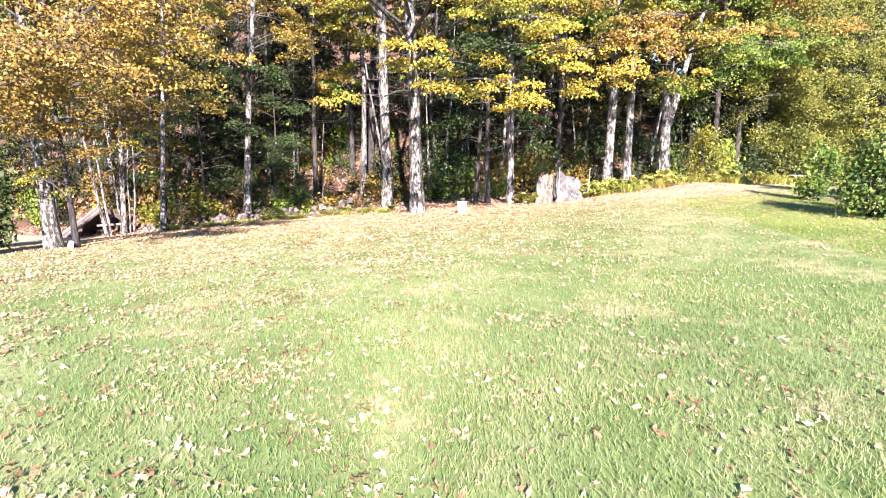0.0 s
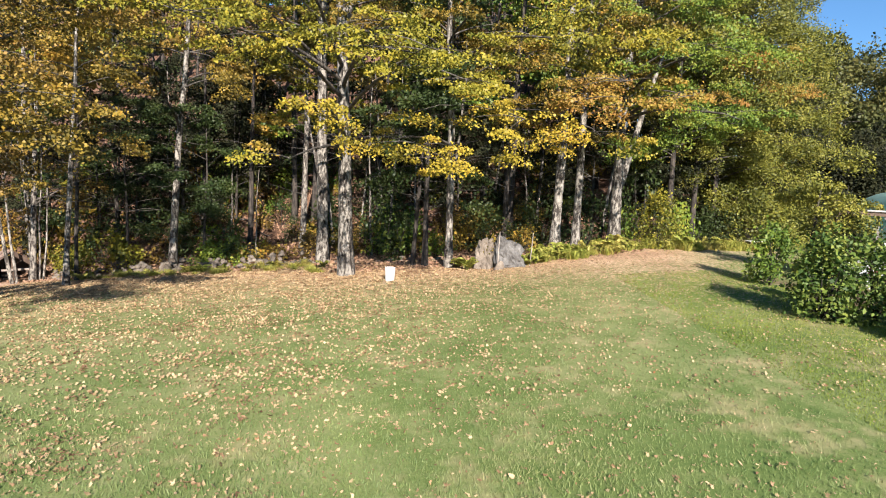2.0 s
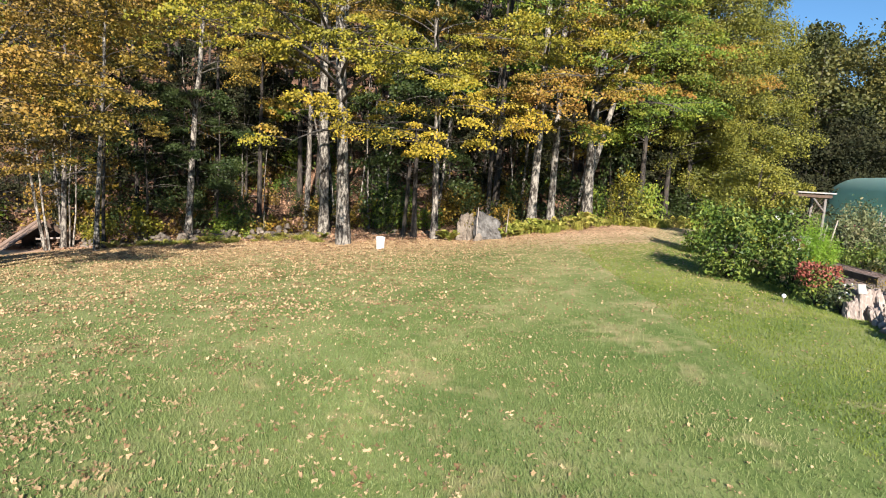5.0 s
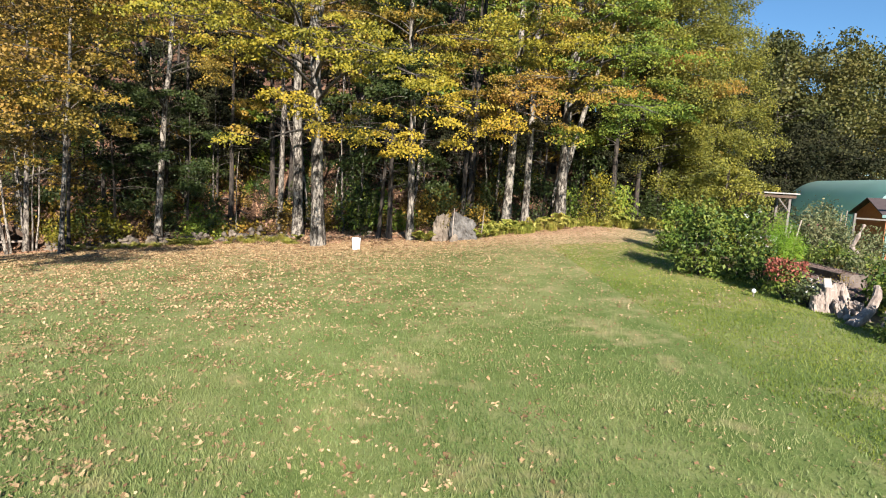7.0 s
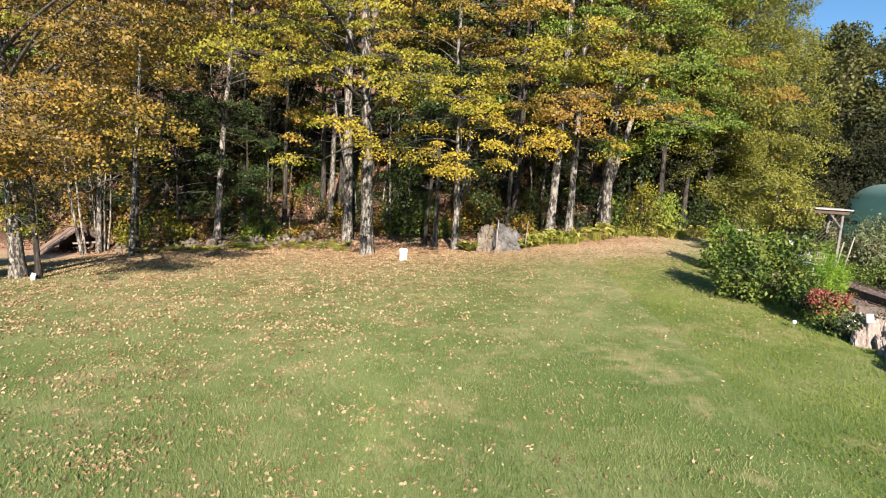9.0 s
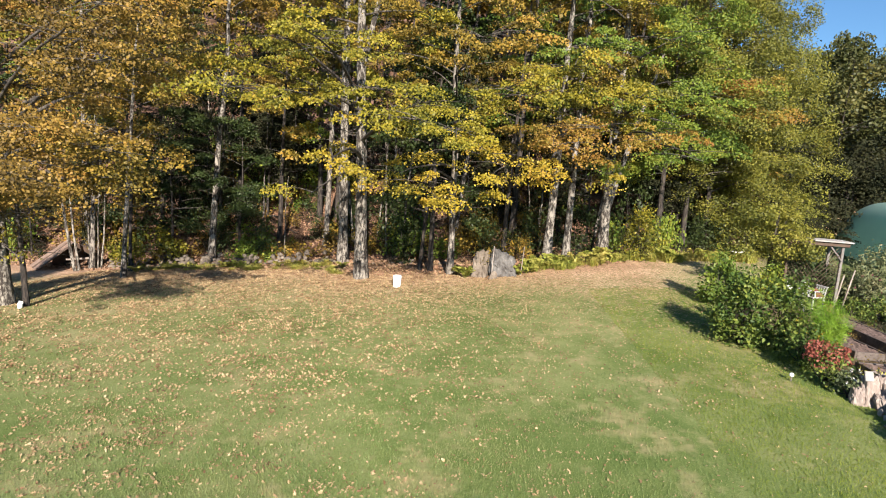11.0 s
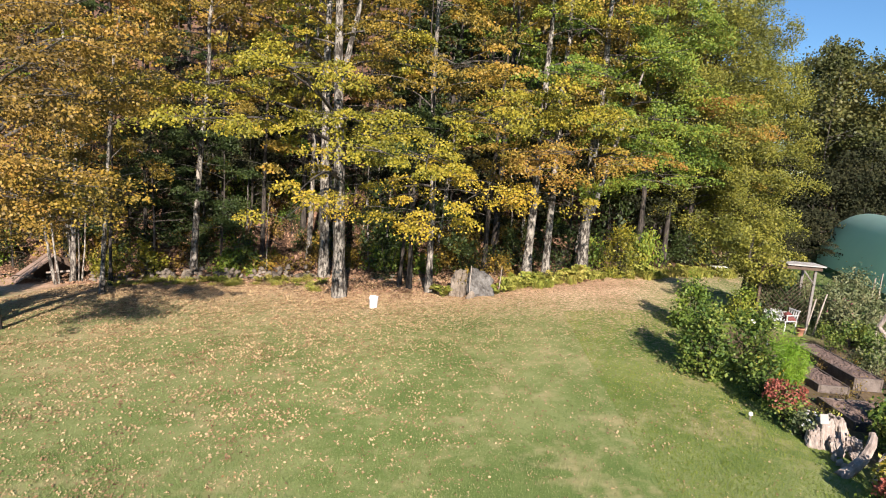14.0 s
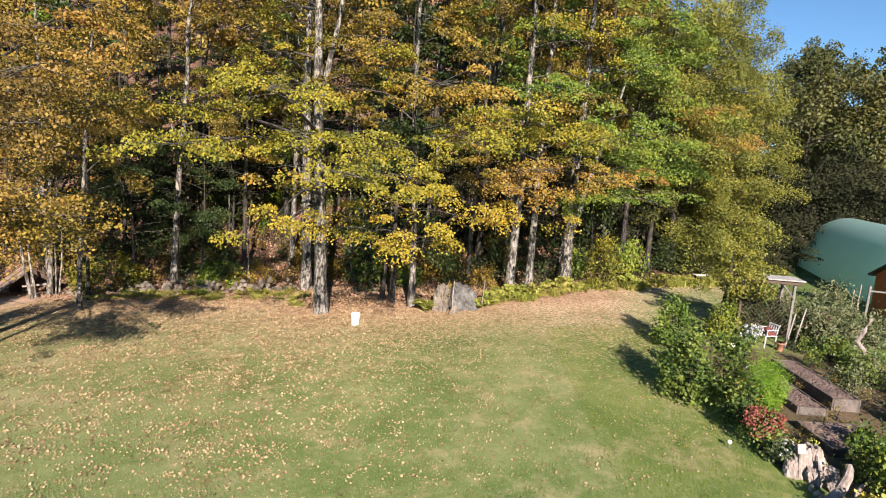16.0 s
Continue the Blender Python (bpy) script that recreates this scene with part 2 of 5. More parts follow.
M_WHITEPAINT = surface("weathered_white_paint", [(0.315, 0.301, 0.28), (0.504, 0.497, 0.476), (0.56, 0.553, 0.539)], 4, 40, 0.7, 0.15)
M_PALEBOARD = surface("weathered_pale_board", [(0.2, 0.18, 0.16), (0.33, 0.31, 0.285), (0.42, 0.4, 0.375)], 4, 40, 0.8, 0.2)
M_GREYWOOD = surface("weathered_grey_wood", [(0.08, 0.07, 0.06), (0.17, 0.155, 0.14), (0.25, 0.235, 0.215)], 3, 30, 0.85, 0.4)
M_DRIFT = surface("bleached_wood", [(0.12, 0.09, 0.066), (0.3, 0.252, 0.21), (0.42, 0.378, 0.33)], 4, 24, 0.85, 0.5, stretch=(1, 1, 0.4))
M_BROWNWOOD = surface("brown_wood", [(0.04, 0.025, 0.018), (0.085, 0.055, 0.037), (0.135, 0.095, 0.065)], 3, 30, 0.85, 0.4)
M_BEDWOOD = surface("weathered_bed_boards", [(0.04, 0.03, 0.024), (0.095, 0.074, 0.06), (0.18, 0.15, 0.128)], 4, 26, 0.9, 0.6, rand=0.5)
M_EARTHY = surface("earth_stained_planks", [(0.11, 0.076, 0.055), (0.23, 0.16, 0.12), (0.36, 0.265, 0.205)], 3, 20, 0.95, 0.6)
M_SOIL = surface("garden_soil", [(0.06, 0.04, 0.032), (0.14, 0.095, 0.075), (0.23, 0.165, 0.135)], 3, 24, 0.97, 0.9)
M_TARP = leaf_material("green_plastic_sheet", [(0.4, 0.58, 0.54), (0.44, 0.64, 0.595), (0.48, 0.68, 0.635)], 0.5, 0.3, 0.35, 1.0)
M_SHEDRED = surface("red_brown_boards", [(0.34, 0.1, 0.045), (0.45, 0.15, 0.07), (0.52, 0.2, 0.1)], 2, 20, 0.8, 0.2)
M_ROOF = surface("dark_roofing", [(0.048, 0.036, 0.036), (0.096, 0.072, 0.072)], 3, 30, 0.9, 0.4)
M_TEAL = surface("teal_paint", [(0.084, 0.175, 0.168), (0.14, 0.238, 0.231)], 3, 30, 0.6, 0.1)
M_CLOTH = surface("dark_red_cloth", [(0.1, 0.022, 0.02), (0.17, 0.05, 0.042)], 5, 40, 0.9, 0.2)
M_TERRACOTTA = surface("terracotta", [(0.315, 0.14, 0.084), (0.406, 0.203, 0.126)], 5, 40, 0.85, 0.2)
M_WIRE = surface("galvanised_wire", [(0.3, 0.3, 0.3), (0.45, 0.45, 0.44)], 5, 40, 0.5, 0.05, 0.6)


# ---- helpers for meshes ----
def ground_z(x, y):
    """The height of the ground: a gently twisted lawn, a garden that falls away, and a steep wooded bank behind."""
    x, y = np.asarray(x, float), np.asarray(y, float)
    yc, xs = np.clip(y, -30, 27), np.clip(x, -18, 10.3)
    z = -0.05 + 0.02 * xs - 0.012 * yc + 0.0036 * xs * yc - 0.05 * np.clip(x - 10.3, 0, 14)
    foot = 28.5 + 0.0 * x + 2.0 * np.clip((x - 2) / 8, 0, 1) + 26 * np.clip((x - 13) / 10, 0, 1) ** 2
    up = np.minimum(np.clip(y - foot, 0, None), np.interp(x, [16, 26], [60, 12]))
    z = z + 0.56 * (np.sqrt(up**2 + 6) - math.sqrt(6))
    return z + 0.16 * np.clip(up, 0, 6) / 6 * (np.sin(x * 0.9 + y * 0.4) + np.sin(x * 0.37 - y * 0.8))


def gz(x, y):
    return float(ground_z(x, y))


def part(name, data, material, parent=None, label=""):
    """Links a bmesh or mesh as one object under its parent."""
    if isinstance(data, bmesh.types.BMesh):
        me = bpy.data.meshes.new(name)
        data.to_mesh(me)
        data.free()
    else:
        me = data
    if material and not me.materials:
        me.materials.append(material)
    ob = new(name, me)
    ob.parent = parent
    return tagged(ob, label)


def thing(name, x, y, z=None, rz=0.0, label="", category="", group="", kind=""):
    ob = new(name)
    ob.matrix_basis = pose(x, y, gz(x, y) if z is None else z, 0, 0, rz)
    return tagged(ob, label, category, group, kind)


def mesh_of(name, verts, quads, material, smooth=False, second=None, split=0):
    """A mesh of four-cornered faces from arrays."""
    me = bpy.data.meshes.new(name)
    verts, quads = np.asarray(verts, np.float32), np.asarray(quads, np.int32)
    n = quads.shape[1]
    me.vertices.add(len(verts))
    me.vertices.foreach_set("co", verts.ravel())
    me.loops.add(quads.size)
    me.loops.foreach_set("vertex_index", quads.ravel())
    me.polygons.add(len(quads))
    me.polygons.foreach_set("loop_start", np.arange(0, quads.size, n, dtype=np.int32))
    if smooth:
        me.polygons.foreach_set("use_smooth", np.ones(len(quads), bool))
    me.materials.append(material)
    if second:
        me.materials.append(second)
        me.polygons.foreach_set("material_index", (np.arange(len(quads)) >= split).astype(np.int32))
    me.update(calc_edges=True)
    return me


def leaf_mesh(name, p, nrm, size, material, rng, slim=0.36, along=None):
    """Folded, pointed leaves at p facing nrm."""
    p, nrm = np.asarray(p), np.asarray(nrm)
    n = len(p)
    nrm = nrm / np.maximum(np.linalg.norm(nrm, axis=1, keepdims=True), 1e-6)
    ref = rng.normal(size=(n, 3)) if along is None else along
    tan = ref - (ref * nrm).sum(1, keepdims=True) * nrm
    tan /= np.maximum(np.linalg.norm(tan, axis=1, keepdims=True), 1e-6)
    side = np.cross(nrm, tan)
    s = (np.ones(n) * size)[:, None]
    v = np.stack([p - 0.5 * s * tan, p + slim * s * side + 0.14 * s * nrm, p + 0.5 * s * tan - 0.06 * s * nrm, p - slim * s * side + 0.14 * s * nrm], 1)
    return mesh_of(name, v.reshape(-1, 3), np.arange(4 * n).reshape(-1, 4), material)


def tube(path, radii, sides=8, wobble=0.0, rng=None):
    """Vertices and faces of a tube along a path."""
    path, radii = np.asarray(path, float), np.asarray(radii, float)
    d = np.gradient(path, axis=0)
    d /= np.maximum(np.linalg.norm(d, axis=1, keepdims=True), 1e-6)
    ref = np.where(np.abs(d[:, 2:3]) > 0.8, [[1.0, 0, 0]], [[0, 0, 1.0]])
    a = np.cross(d, ref)
    a /= np.maximum(np.linalg.norm(a, axis=1, keepdims=True), 1e-6)
    b = np.cross(d, a)
    ang = np.linspace(0, 2 * math.pi, sides, endpoint=False)
    r = radii[:, None] * np.ones((1, sides))
    if wobble and rng is not None:
        r = r * (1 + wobble * rng.normal(size=r.shape))
    v = path[:, None] + r[..., None] * (np.cos(ang)[None, :, None] * a[:, None] + np.sin(ang)[None, :, None] * b[:, None])
    k = len(path)
    i, j = np.meshgrid(np.arange(k - 1), np.arange(sides), indexing="ij")
    q = np.stack([i * sides + j, i * sides + (j + 1) % sides, (i + 1) * sides + (j + 1) % sides, (i + 1) * sides + j], -1).reshape(-1, 4)
    return v.reshape(-1, 3), q


def joined(pieces):
    vs, qs, n = [], [], 0
    for v, q in pieces:
        vs.append(v)
        qs.append(q + n)
        n += len(v)
    return np.concatenate(vs), np.concatenate(qs)


def limb_path(a, b, rng, k=7, sag=0.06, wander=0.05):
    a, b = np.asarray(a, float), np.asarray(b, float)
    u = np.linspace(0, 1, k)[:, None]
    ln = np.linalg.norm(b - a)
    p = a + (b - a) * u + np.array([0, 0, 1.0]) * (np.sin(u * math.pi) * sag * ln)
    w = np.cumsum(rng.normal(size=(k, 3)) * wander * ln / k, axis=0)
    return p + w * np.sin(u * math.pi)


def spray(c, rad, n, rng, out_dir=(0, 0), droop=0.35, thick=0.12, face=1.0):
    """Leaves of one flat, slightly hanging spray: places and facings."""
    r, a = rad * np.sqrt(rng.random(n)), rng.random(n) * 2 * math.pi
    x, y = r * np.cos(a), r * np.sin(a) * (0.65 + 0.35 * rng.random())
    t = rng.random() * math.pi
    x, y = x * math.cos(t) - y * math.sin(t), x * math.sin(t) + y * math.cos(t)
    z = -droop * rad * (r / rad) ** 2 + rng.normal(size=n) * thick * rad
    if out_dir[0] or out_dir[1]:
        z = z - 0.22 * (x * out_dir[0] + y * out_dir[1])
    p = np.stack([x, y, z], 1) + c
    nrm = rng.normal(size=(n, 3)) * face + np.array([0.6 * out_dir[0], 0.6 * out_dir[1] - 0.12, 0.85])
    return p, nrm


def tree(x, y, height, radius, crown_low, crown_r, sprays, material, bark=None, lean=(0.0, 0.0), pull=(0.0, -1.0), leaf=0.13, per=80,
         spray_r=0.75, boughs=(), fork=None, seed=1, label="", name="tree", group="", z=None, bare=0, clusters=3, thick=0.12, rise=0.85):
    """A tree: tapered trunk with limbs, and a crown of leaf sprays in layers. boughs: (height, end, material, sprays, reach) for single limbs."""
    rng = np.random.default_rng(seed)
    sprays, per = int(sprays * 0.6), int(per * 1.65)
    z0 = gz(x, y) if z is None else z
    root = thing(name, x, y, z0, 0, label, "tree", group)
    bark = bark or M_BARK_GREY
    k = 14
    u = np.linspace(0, 1, k)
    wob = np.cumsum(rng.normal(size=(k, 2)) * 0.012 * height / 3, axis=0) * u[:, None]
    tp = np.stack([lean[0] * u + wob[:, 0], lean[1] * u + wob[:, 1], u * height * (1 - 0.06 * u) - 0.12 * (u == 0)], 1)
    tr = radius * (1 - 0.82 * u**1.1)
    tr[0] *= 1.35
    pieces = [tube(tp, tr, 10, 0.05, rng)]

    def on_trunk(h):
        return np.array([np.interp(h / height, u, tp[:, i]) for i in range(3)]), float(np.interp(h / height, u, tr))

    if fork:
        h, dx, dy, top = fork
        s, rr = on_trunk(h)
        pieces.append(tube(limb_path(s, s + [dx, dy, top - h], rng, 8, 0, 0.04), np.linspace(rr * 0.75, rr * 0.2, 8), 8, 0.05, rng))
    solid = sum(len(b) for _, b in pieces)
    lp, ln = [], []
    n_limbs = max(1, sprays // clusters)
    for i in range(n_limbs):
        v = rng.random() ** rise
        h = crown_low + v * (height * 0.96 - crown_low)
        s, rr = on_trunk(h * (0.9 if h > 2 else 1))
        az = rng.random() * 2 * math.pi
        reach = crown_r * (0.5 + 0.5 * math.sin(math.pi * min(1, v * 0.8 + 0.15))) * (0.55 + 0.55 * rng.random())
        e = s + np.array([math.cos(az) * reach + pull[0] * (0.4 + 0.6 * rng.random()), math.sin(az) * reach + pull[1] * (0.4 + 0.6 * rng.random()), 0.12 * reach + 0.5 * rng.normal()])
        path = limb_path(s, e, rng, 6, 0.08)
        pieces.append(tube(path, np.linspace(min(0.4 * rr, 0.05), 0.006, 6), 4))
        od = e[:2] - s[:2]
        od = od / (np.linalg.norm(od) + 1e-6)
        for c in range(clusters):
            f = 1.02 - 0.55 * c / clusters * rng.uniform(0.6, 1.3)
            q = np.array([np.interp(f, np.linspace(0, 1, 6), path[:, i2]) for i2 in range(3)])
            q += rng.normal(size=3) * [0.35, 0.35, 0.2]
            pp, nn = spray(q, spray_r * rng.uniform(0.6, 1.3), int(per * rng.uniform(0.5, 1.4)), rng, od, 0.35 if thick < 0.2 else 0.1, thick)
            lp.append(pp)
            ln.append(nn)
    for i in range(4):
        pp, nn = spray(on_trunk(height * (0.9 + 0.028 * i))[0] + rng.normal(size=3) * 0.2, spray_r * 0.8, per, rng)
        lp.append(pp)
        ln.append(nn)
    for i in range(bare):
        h = rng.uniform(0.2, 0.8) * crown_low + 0.1 * height
        s, rr = on_trunk(h)
        az = rng.random() * 2 * math.pi
        e = s + np.array([math.cos(az), math.sin(az), rng.uniform(-0.1, 0.4)]) * rng.uniform(0.6, 2.2)
        pieces.append(tube(limb_path(s, e, rng, 5, 0.0, 0.12), np.linspace(0.02, 0.004, 5), 4))
    v, q = joined(pieces)
    part("trunk", mesh_of("trunk", v, q, bark, True, M_TWIG, solid), bark, root)
    p, nn = np.concatenate(lp), np.concatenate(ln)
    keep = p[:, 2] + z0 > ground_z(p[:, 0] + x, p[:, 1] + y) + 0.15
    p, nn = p[keep], nn[keep]
    part("crown", leaf_mesh("crown", p, nn, leaf * rng.uniform(0.7, 1.3, len(p)), material, rng), material, root)
    for h, end, mt, ns, reach in boughs:
        s, rr = on_trunk(min(h, height * 0.9))
        e = np.array(end) - [x, y, z0]
        path = limb_path(s, e, rng, 9, 0.05, 0.05)
        bp = [tube(path, np.linspace(min(rr * 0.5, 0.08), 0.01, 9), 5)]
        pp, nn = [], []
        od = (e[:2] - s[:2]) / (np.linalg.norm(e[:2] - s[:2]) + 1e-6)
        for i in range(int(ns * 0.6)):
            f = 1 - 0.6 * reach * rng.random() ** 1.3
            c = np.array([np.interp(f, np.linspace(0, 1, 9), path[:, i2]) for i2 in range(3)])
            w = rng.normal(size=3) * [0.8, 0.5, 0.17]
            c2 = c + w * (1.2 - 0.4 * f) * 1.3
            bp.append(tube(limb_path(c, c2, rng, 4), np.linspace(0.015, 0.004, 4), 3))
            a, b = spray(c2, spray_r * rng.uniform(0.5, 1.1), int(per * rng.uniform(0.4, 1.0)), rng, od, 0.3, 0.1)
            pp.append(a)
            nn.append(b)
        vb, qb = joined(bp)
        b_ob = part("bough", mesh_of("bough", vb, qb, M_TWIG, True), M_TWIG, root)
        pp, nn = np.concatenate(pp), np.concatenate(nn)
        part("foliage", leaf_mesh("foliage", pp, nn, leaf * rng.uniform(0.6, 1.1, len(pp)), mt, rng), mt, b_ob)
    return root


def shrub(x, y, r, h, n, material, leaf=0.09, seed=1, name="shrub", label="", group="", stems=9, tall=0.5, slim=0.36, face=0.9, z=None, flowers=None):
    """A bush: stems that fan out and leaves in clumps at all heights, thicker outside."""
    rng = np.random.default_rng(seed)
    root = thing(name, x, y, z, 0, label, "shrub", group)
    z0 = root.matrix_basis.translation.z
    pieces, lp, ln = [], [], []
    clumps = max(6, n // 45)
    for i in range(clumps):
        az, v = rng.random() * 2 * math.pi, rng.random()
        rr = r * math.sqrt(rng.random()) * (1 - 0.45 * v**2) * 0.95
        c = np.array([math.cos(az) * rr, math.sin(az) * rr, h * (0.12 + 0.8 * v * (1 - 0.35 * (rr / r) ** 2)) + rng.normal() * 0.05 * h])
        if i % 3 == 0 or i < stems:
            path = limb_path((0, 0, -0.05), c, rng, 5, 0.02)
            path[1] = (0.12 * c[0], 0.12 * c[1], 0.1)
            pieces.append(tube(path, np.linspace(0.018, 0.005, 5), 4))
        m = int(n / clumps)
        off = rng.normal(size=(m, 3)) * np.array([0.16, 0.16, 0.13 * (1 + tall)]) * (r + 0.3) * 0.8
        lp.append(c + off)
        ln.append(rng.normal(size=(m, 3)) * face + np.array([0.5 * math.cos(az), 0.5 * math.sin(az) - 0.2, 0.6]))
    v, q = joined(pieces)
    q = np.where(q % 20 < 4, q % 20, q)
    part("branchwork", mesh_of("branchwork", v, q, M_BARK_DARK, True), M_BARK_DARK, root)
    p, nn = np.concatenate(lp), np.concatenate(ln)
    keep = p[:, 2] + z0 > ground_z(p[:, 0] + x, p[:, 1] + y) + 0.02
    p, nn = p[keep], nn[keep]
    part("foliage", leaf_mesh("foliage", p, nn, leaf * rng.uniform(0.6, 1.4, len(p)), material, rng, slim), material, root)
    if flowers:
        mt, count, size, low = flowers
        a = rng.random(count) * 2 * math.pi
        hh = low + (1 - low) * rng.random(count) ** 0.6
        rad = r * np.sqrt(rng.random(count)) * (1.05 - 0.35 * hh)
        fp = np.stack([np.cos(a) * rad, np.sin(a) * rad, h * hh + 0.03], 1)
        each = np.repeat(fp, 5, axis=0) + rng.normal(size=(count * 5, 3)) * size * 0.35
        part("blossom", leaf_mesh("blossom", each, rng.normal(size=(count * 5, 3)) + [0, -0.5, 0.8], size * rng.uniform(0.7, 1.2, count * 5), mt, rng, 0.45), mt, root)
    return root


def box_bm(sx, sy, sz, bevel=0.01, at=(0, 0, 0), rot=None):
    """A bevelled board standing on z = 0 of its own."""
    bm = bmesh.new()
    bmesh.ops.create_cube(bm, size=1, matrix=Matrix.Translation((0, 0, sz / 2)) @ Matrix.Diagonal((sx, sy, sz, 1)))
    if bevel:
        bmesh.ops.bevel(bm, geom=list(bm.edges), offset=min(bevel, 0.3 * min(sx, sy, sz)), segments=1, affect="EDGES")
    m = Matrix.Translation(at)
    if rot is not None:
        m = m @ Euler([radians(a) for a in rot]).to_matrix().to_4x4()
    bmesh.ops.transform(bm, matrix=m, verts=bm.verts)
    return bm


def pole_bm(a, b, r0, r1, sides=10, seed=0, wander=0.02):
    rng = np.random.default_rng(seed)
    v, q = tube(limb_path(a, b, rng, 6, 0, wander), np.linspace(r0, r1, 6), sides, 0.04, rng)
    bm = bmesh.new()
    vs = [bm.verts.new(c) for c in v]
    for f in q:
        bm.faces.new([vs[i] for i in f])
    bm.faces.new(vs[-sides:])
    bm.faces.new(list(reversed(vs[:sides])))
    bmesh.ops.recalc_face_normals(bm, faces=bm.faces)
    return bm


def rock_bm(sx, sy, sz, seed=0, rough=0.22, cuts=3, flat=0.35):
    """A stone: a ball broken by planes and noise, sunk a little."""
    rng = random.Random(seed)
    bm = bmesh.new()
    bmesh.ops.create_icosphere(bm, subdivisions=cuts, radius=1)
    planes = [(Vector((rng.gauss(0, 1), rng.gauss(0, 1), rng.gauss(0, 0.8))).normalized(), rng.uniform(0.55, 0.85)) for _ in range(9)]
    for v in bm.verts:
        c = v.co.copy()
        for n, d in planes:
            over = c.dot(n) - d
            if over > 0:
                c -= n * over * 0.9
        c *= 1 + rough * (noise.noise(c * 2.1 + Vector((seed, 0, 0))) + 0.5 * noise.noise(c * 5 + Vector((0, seed, 0))))
        v.co = Vector((c.x * sx / 1.5, c.y * sy / 1.5, max(c.z, -flat) * sz / (0.8 + flat) + sz * flat / (0.8 + flat)))
    bmesh.ops.recalc_face_normals(bm, faces=bm.faces)
    return bm


# ---- ground ----
def wood_edge(x):
    """How far out the lawn reaches before the wood begins."""
    return np.interp(x, [-30, -18, -14, -10, -4, -2, 3, 6, 10, 14, 18, 24, 40], [28, 27.6, 27.0, 26.0, 25.2, 22.6, 22.3, 22.8, 24.0, 27.0, 29.5, 45, 60])


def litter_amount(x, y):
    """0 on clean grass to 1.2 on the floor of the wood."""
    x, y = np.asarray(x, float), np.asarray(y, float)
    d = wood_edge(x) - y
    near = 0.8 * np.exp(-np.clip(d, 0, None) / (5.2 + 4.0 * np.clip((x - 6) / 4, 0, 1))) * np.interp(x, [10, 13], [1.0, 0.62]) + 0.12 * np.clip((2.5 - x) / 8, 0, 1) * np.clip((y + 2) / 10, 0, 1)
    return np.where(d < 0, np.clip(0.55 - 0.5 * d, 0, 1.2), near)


def soil_amount(x, y):
    inside = np.clip((np.asarray(x, float) - 11.5) * 3, 0, 1) * np.clip((19 - y) / 1.5, 0, 1) * np.clip((y - 3) * 2, 0, 1) * np.clip((22 - x) / 3, 0, 1)
    return inside * 0.85


def axis_lines(lo, hi, step, far):
    inner = np.arange(lo, hi + 1e-6, step)
    out, d = [], step
    while (out[-1] if out else 0) < far:
        d *= 1.35
        out.append((out[-1] if out else 0) + d)
    out = np.array(out)
    return np.concatenate([lo - out[::-1], inner, hi + out])


gx, gy = axis_lines(-26, 30, 0.4, 900), axis_lines(-8, 44, 0.4, 900)
GX, GY = np.meshgrid(gx, gy, indexing="ij")
far_x = np.clip(GX, -80, 120)
GZ = ground_z(far_x, np.clip(GY, -60, 110))
GZ = GZ + 0.006 * np.sin(GX * 2.1 + np.sin(GY * 1.3)) * np.sin(GY * 1.7)
nx, ny = len(gx), len(gy)
ii, jj = np.meshgrid(np.arange(nx - 1), np.arange(ny - 1), indexing="ij")
quads = np.stack([ii * ny + jj, (ii + 1) * ny + jj, (ii + 1) * ny + jj + 1, ii * ny + jj + 1], -1).reshape(-1, 4)
g_me = mesh_of("ground", np.stack([GX, GY, GZ], -1).reshape(-1, 3), quads, M_LAWN, True)
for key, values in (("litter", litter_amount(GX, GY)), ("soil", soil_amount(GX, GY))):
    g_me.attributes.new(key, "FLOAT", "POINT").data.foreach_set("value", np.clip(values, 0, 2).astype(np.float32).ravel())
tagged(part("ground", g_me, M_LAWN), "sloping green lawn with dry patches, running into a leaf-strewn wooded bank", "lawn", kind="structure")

# grass blades over the part of the lawn that lies nearest
rng = np.random.default_rng(5)


def blades(n, x0, x1, y0, y1, h, w, focus=None):
    """Single blades over a stretch of lawn; focus: the middle and spread of a thicker patch that thins out all round."""
    if focus:
        (cx, cy), (sx, sy) = focus
        x, y = rng.normal(cx, sx, n), rng.normal(cy, sy, n)
    else:
        x, y = rng.uniform(x0, x1, n), rng.uniform(y0, y1, n)
    keep = (litter_amount(x, y) < 0.12 + 0.55 * rng.random(n)) & (x < 11.5 + 0.15 * np.sin(y * 2)) & ((x < 10.5) | (y < 19)) & (x > x0) & (y > y0) & (y < y1)
    x, y = x[keep], y[keep]
    z = ground_z(x, y) - 0.005
    a = rng.random(len(x)) * math.pi
    hh = h * rng.uniform(0.5, 1.3, len(x))
    lean = rng.normal(size=(len(x), 2)) * 0.45
    base = np.stack([x, y, z], 1)
    d = np.stack([np.cos(a), np.sin(a), 0 * a], 1) * w
    top = base + np.stack([lean[:, 0] * hh, lean[:, 1] * hh, hh], 1)
    return np.stack([base - d, base + d, top], 1).reshape(-1, 3)


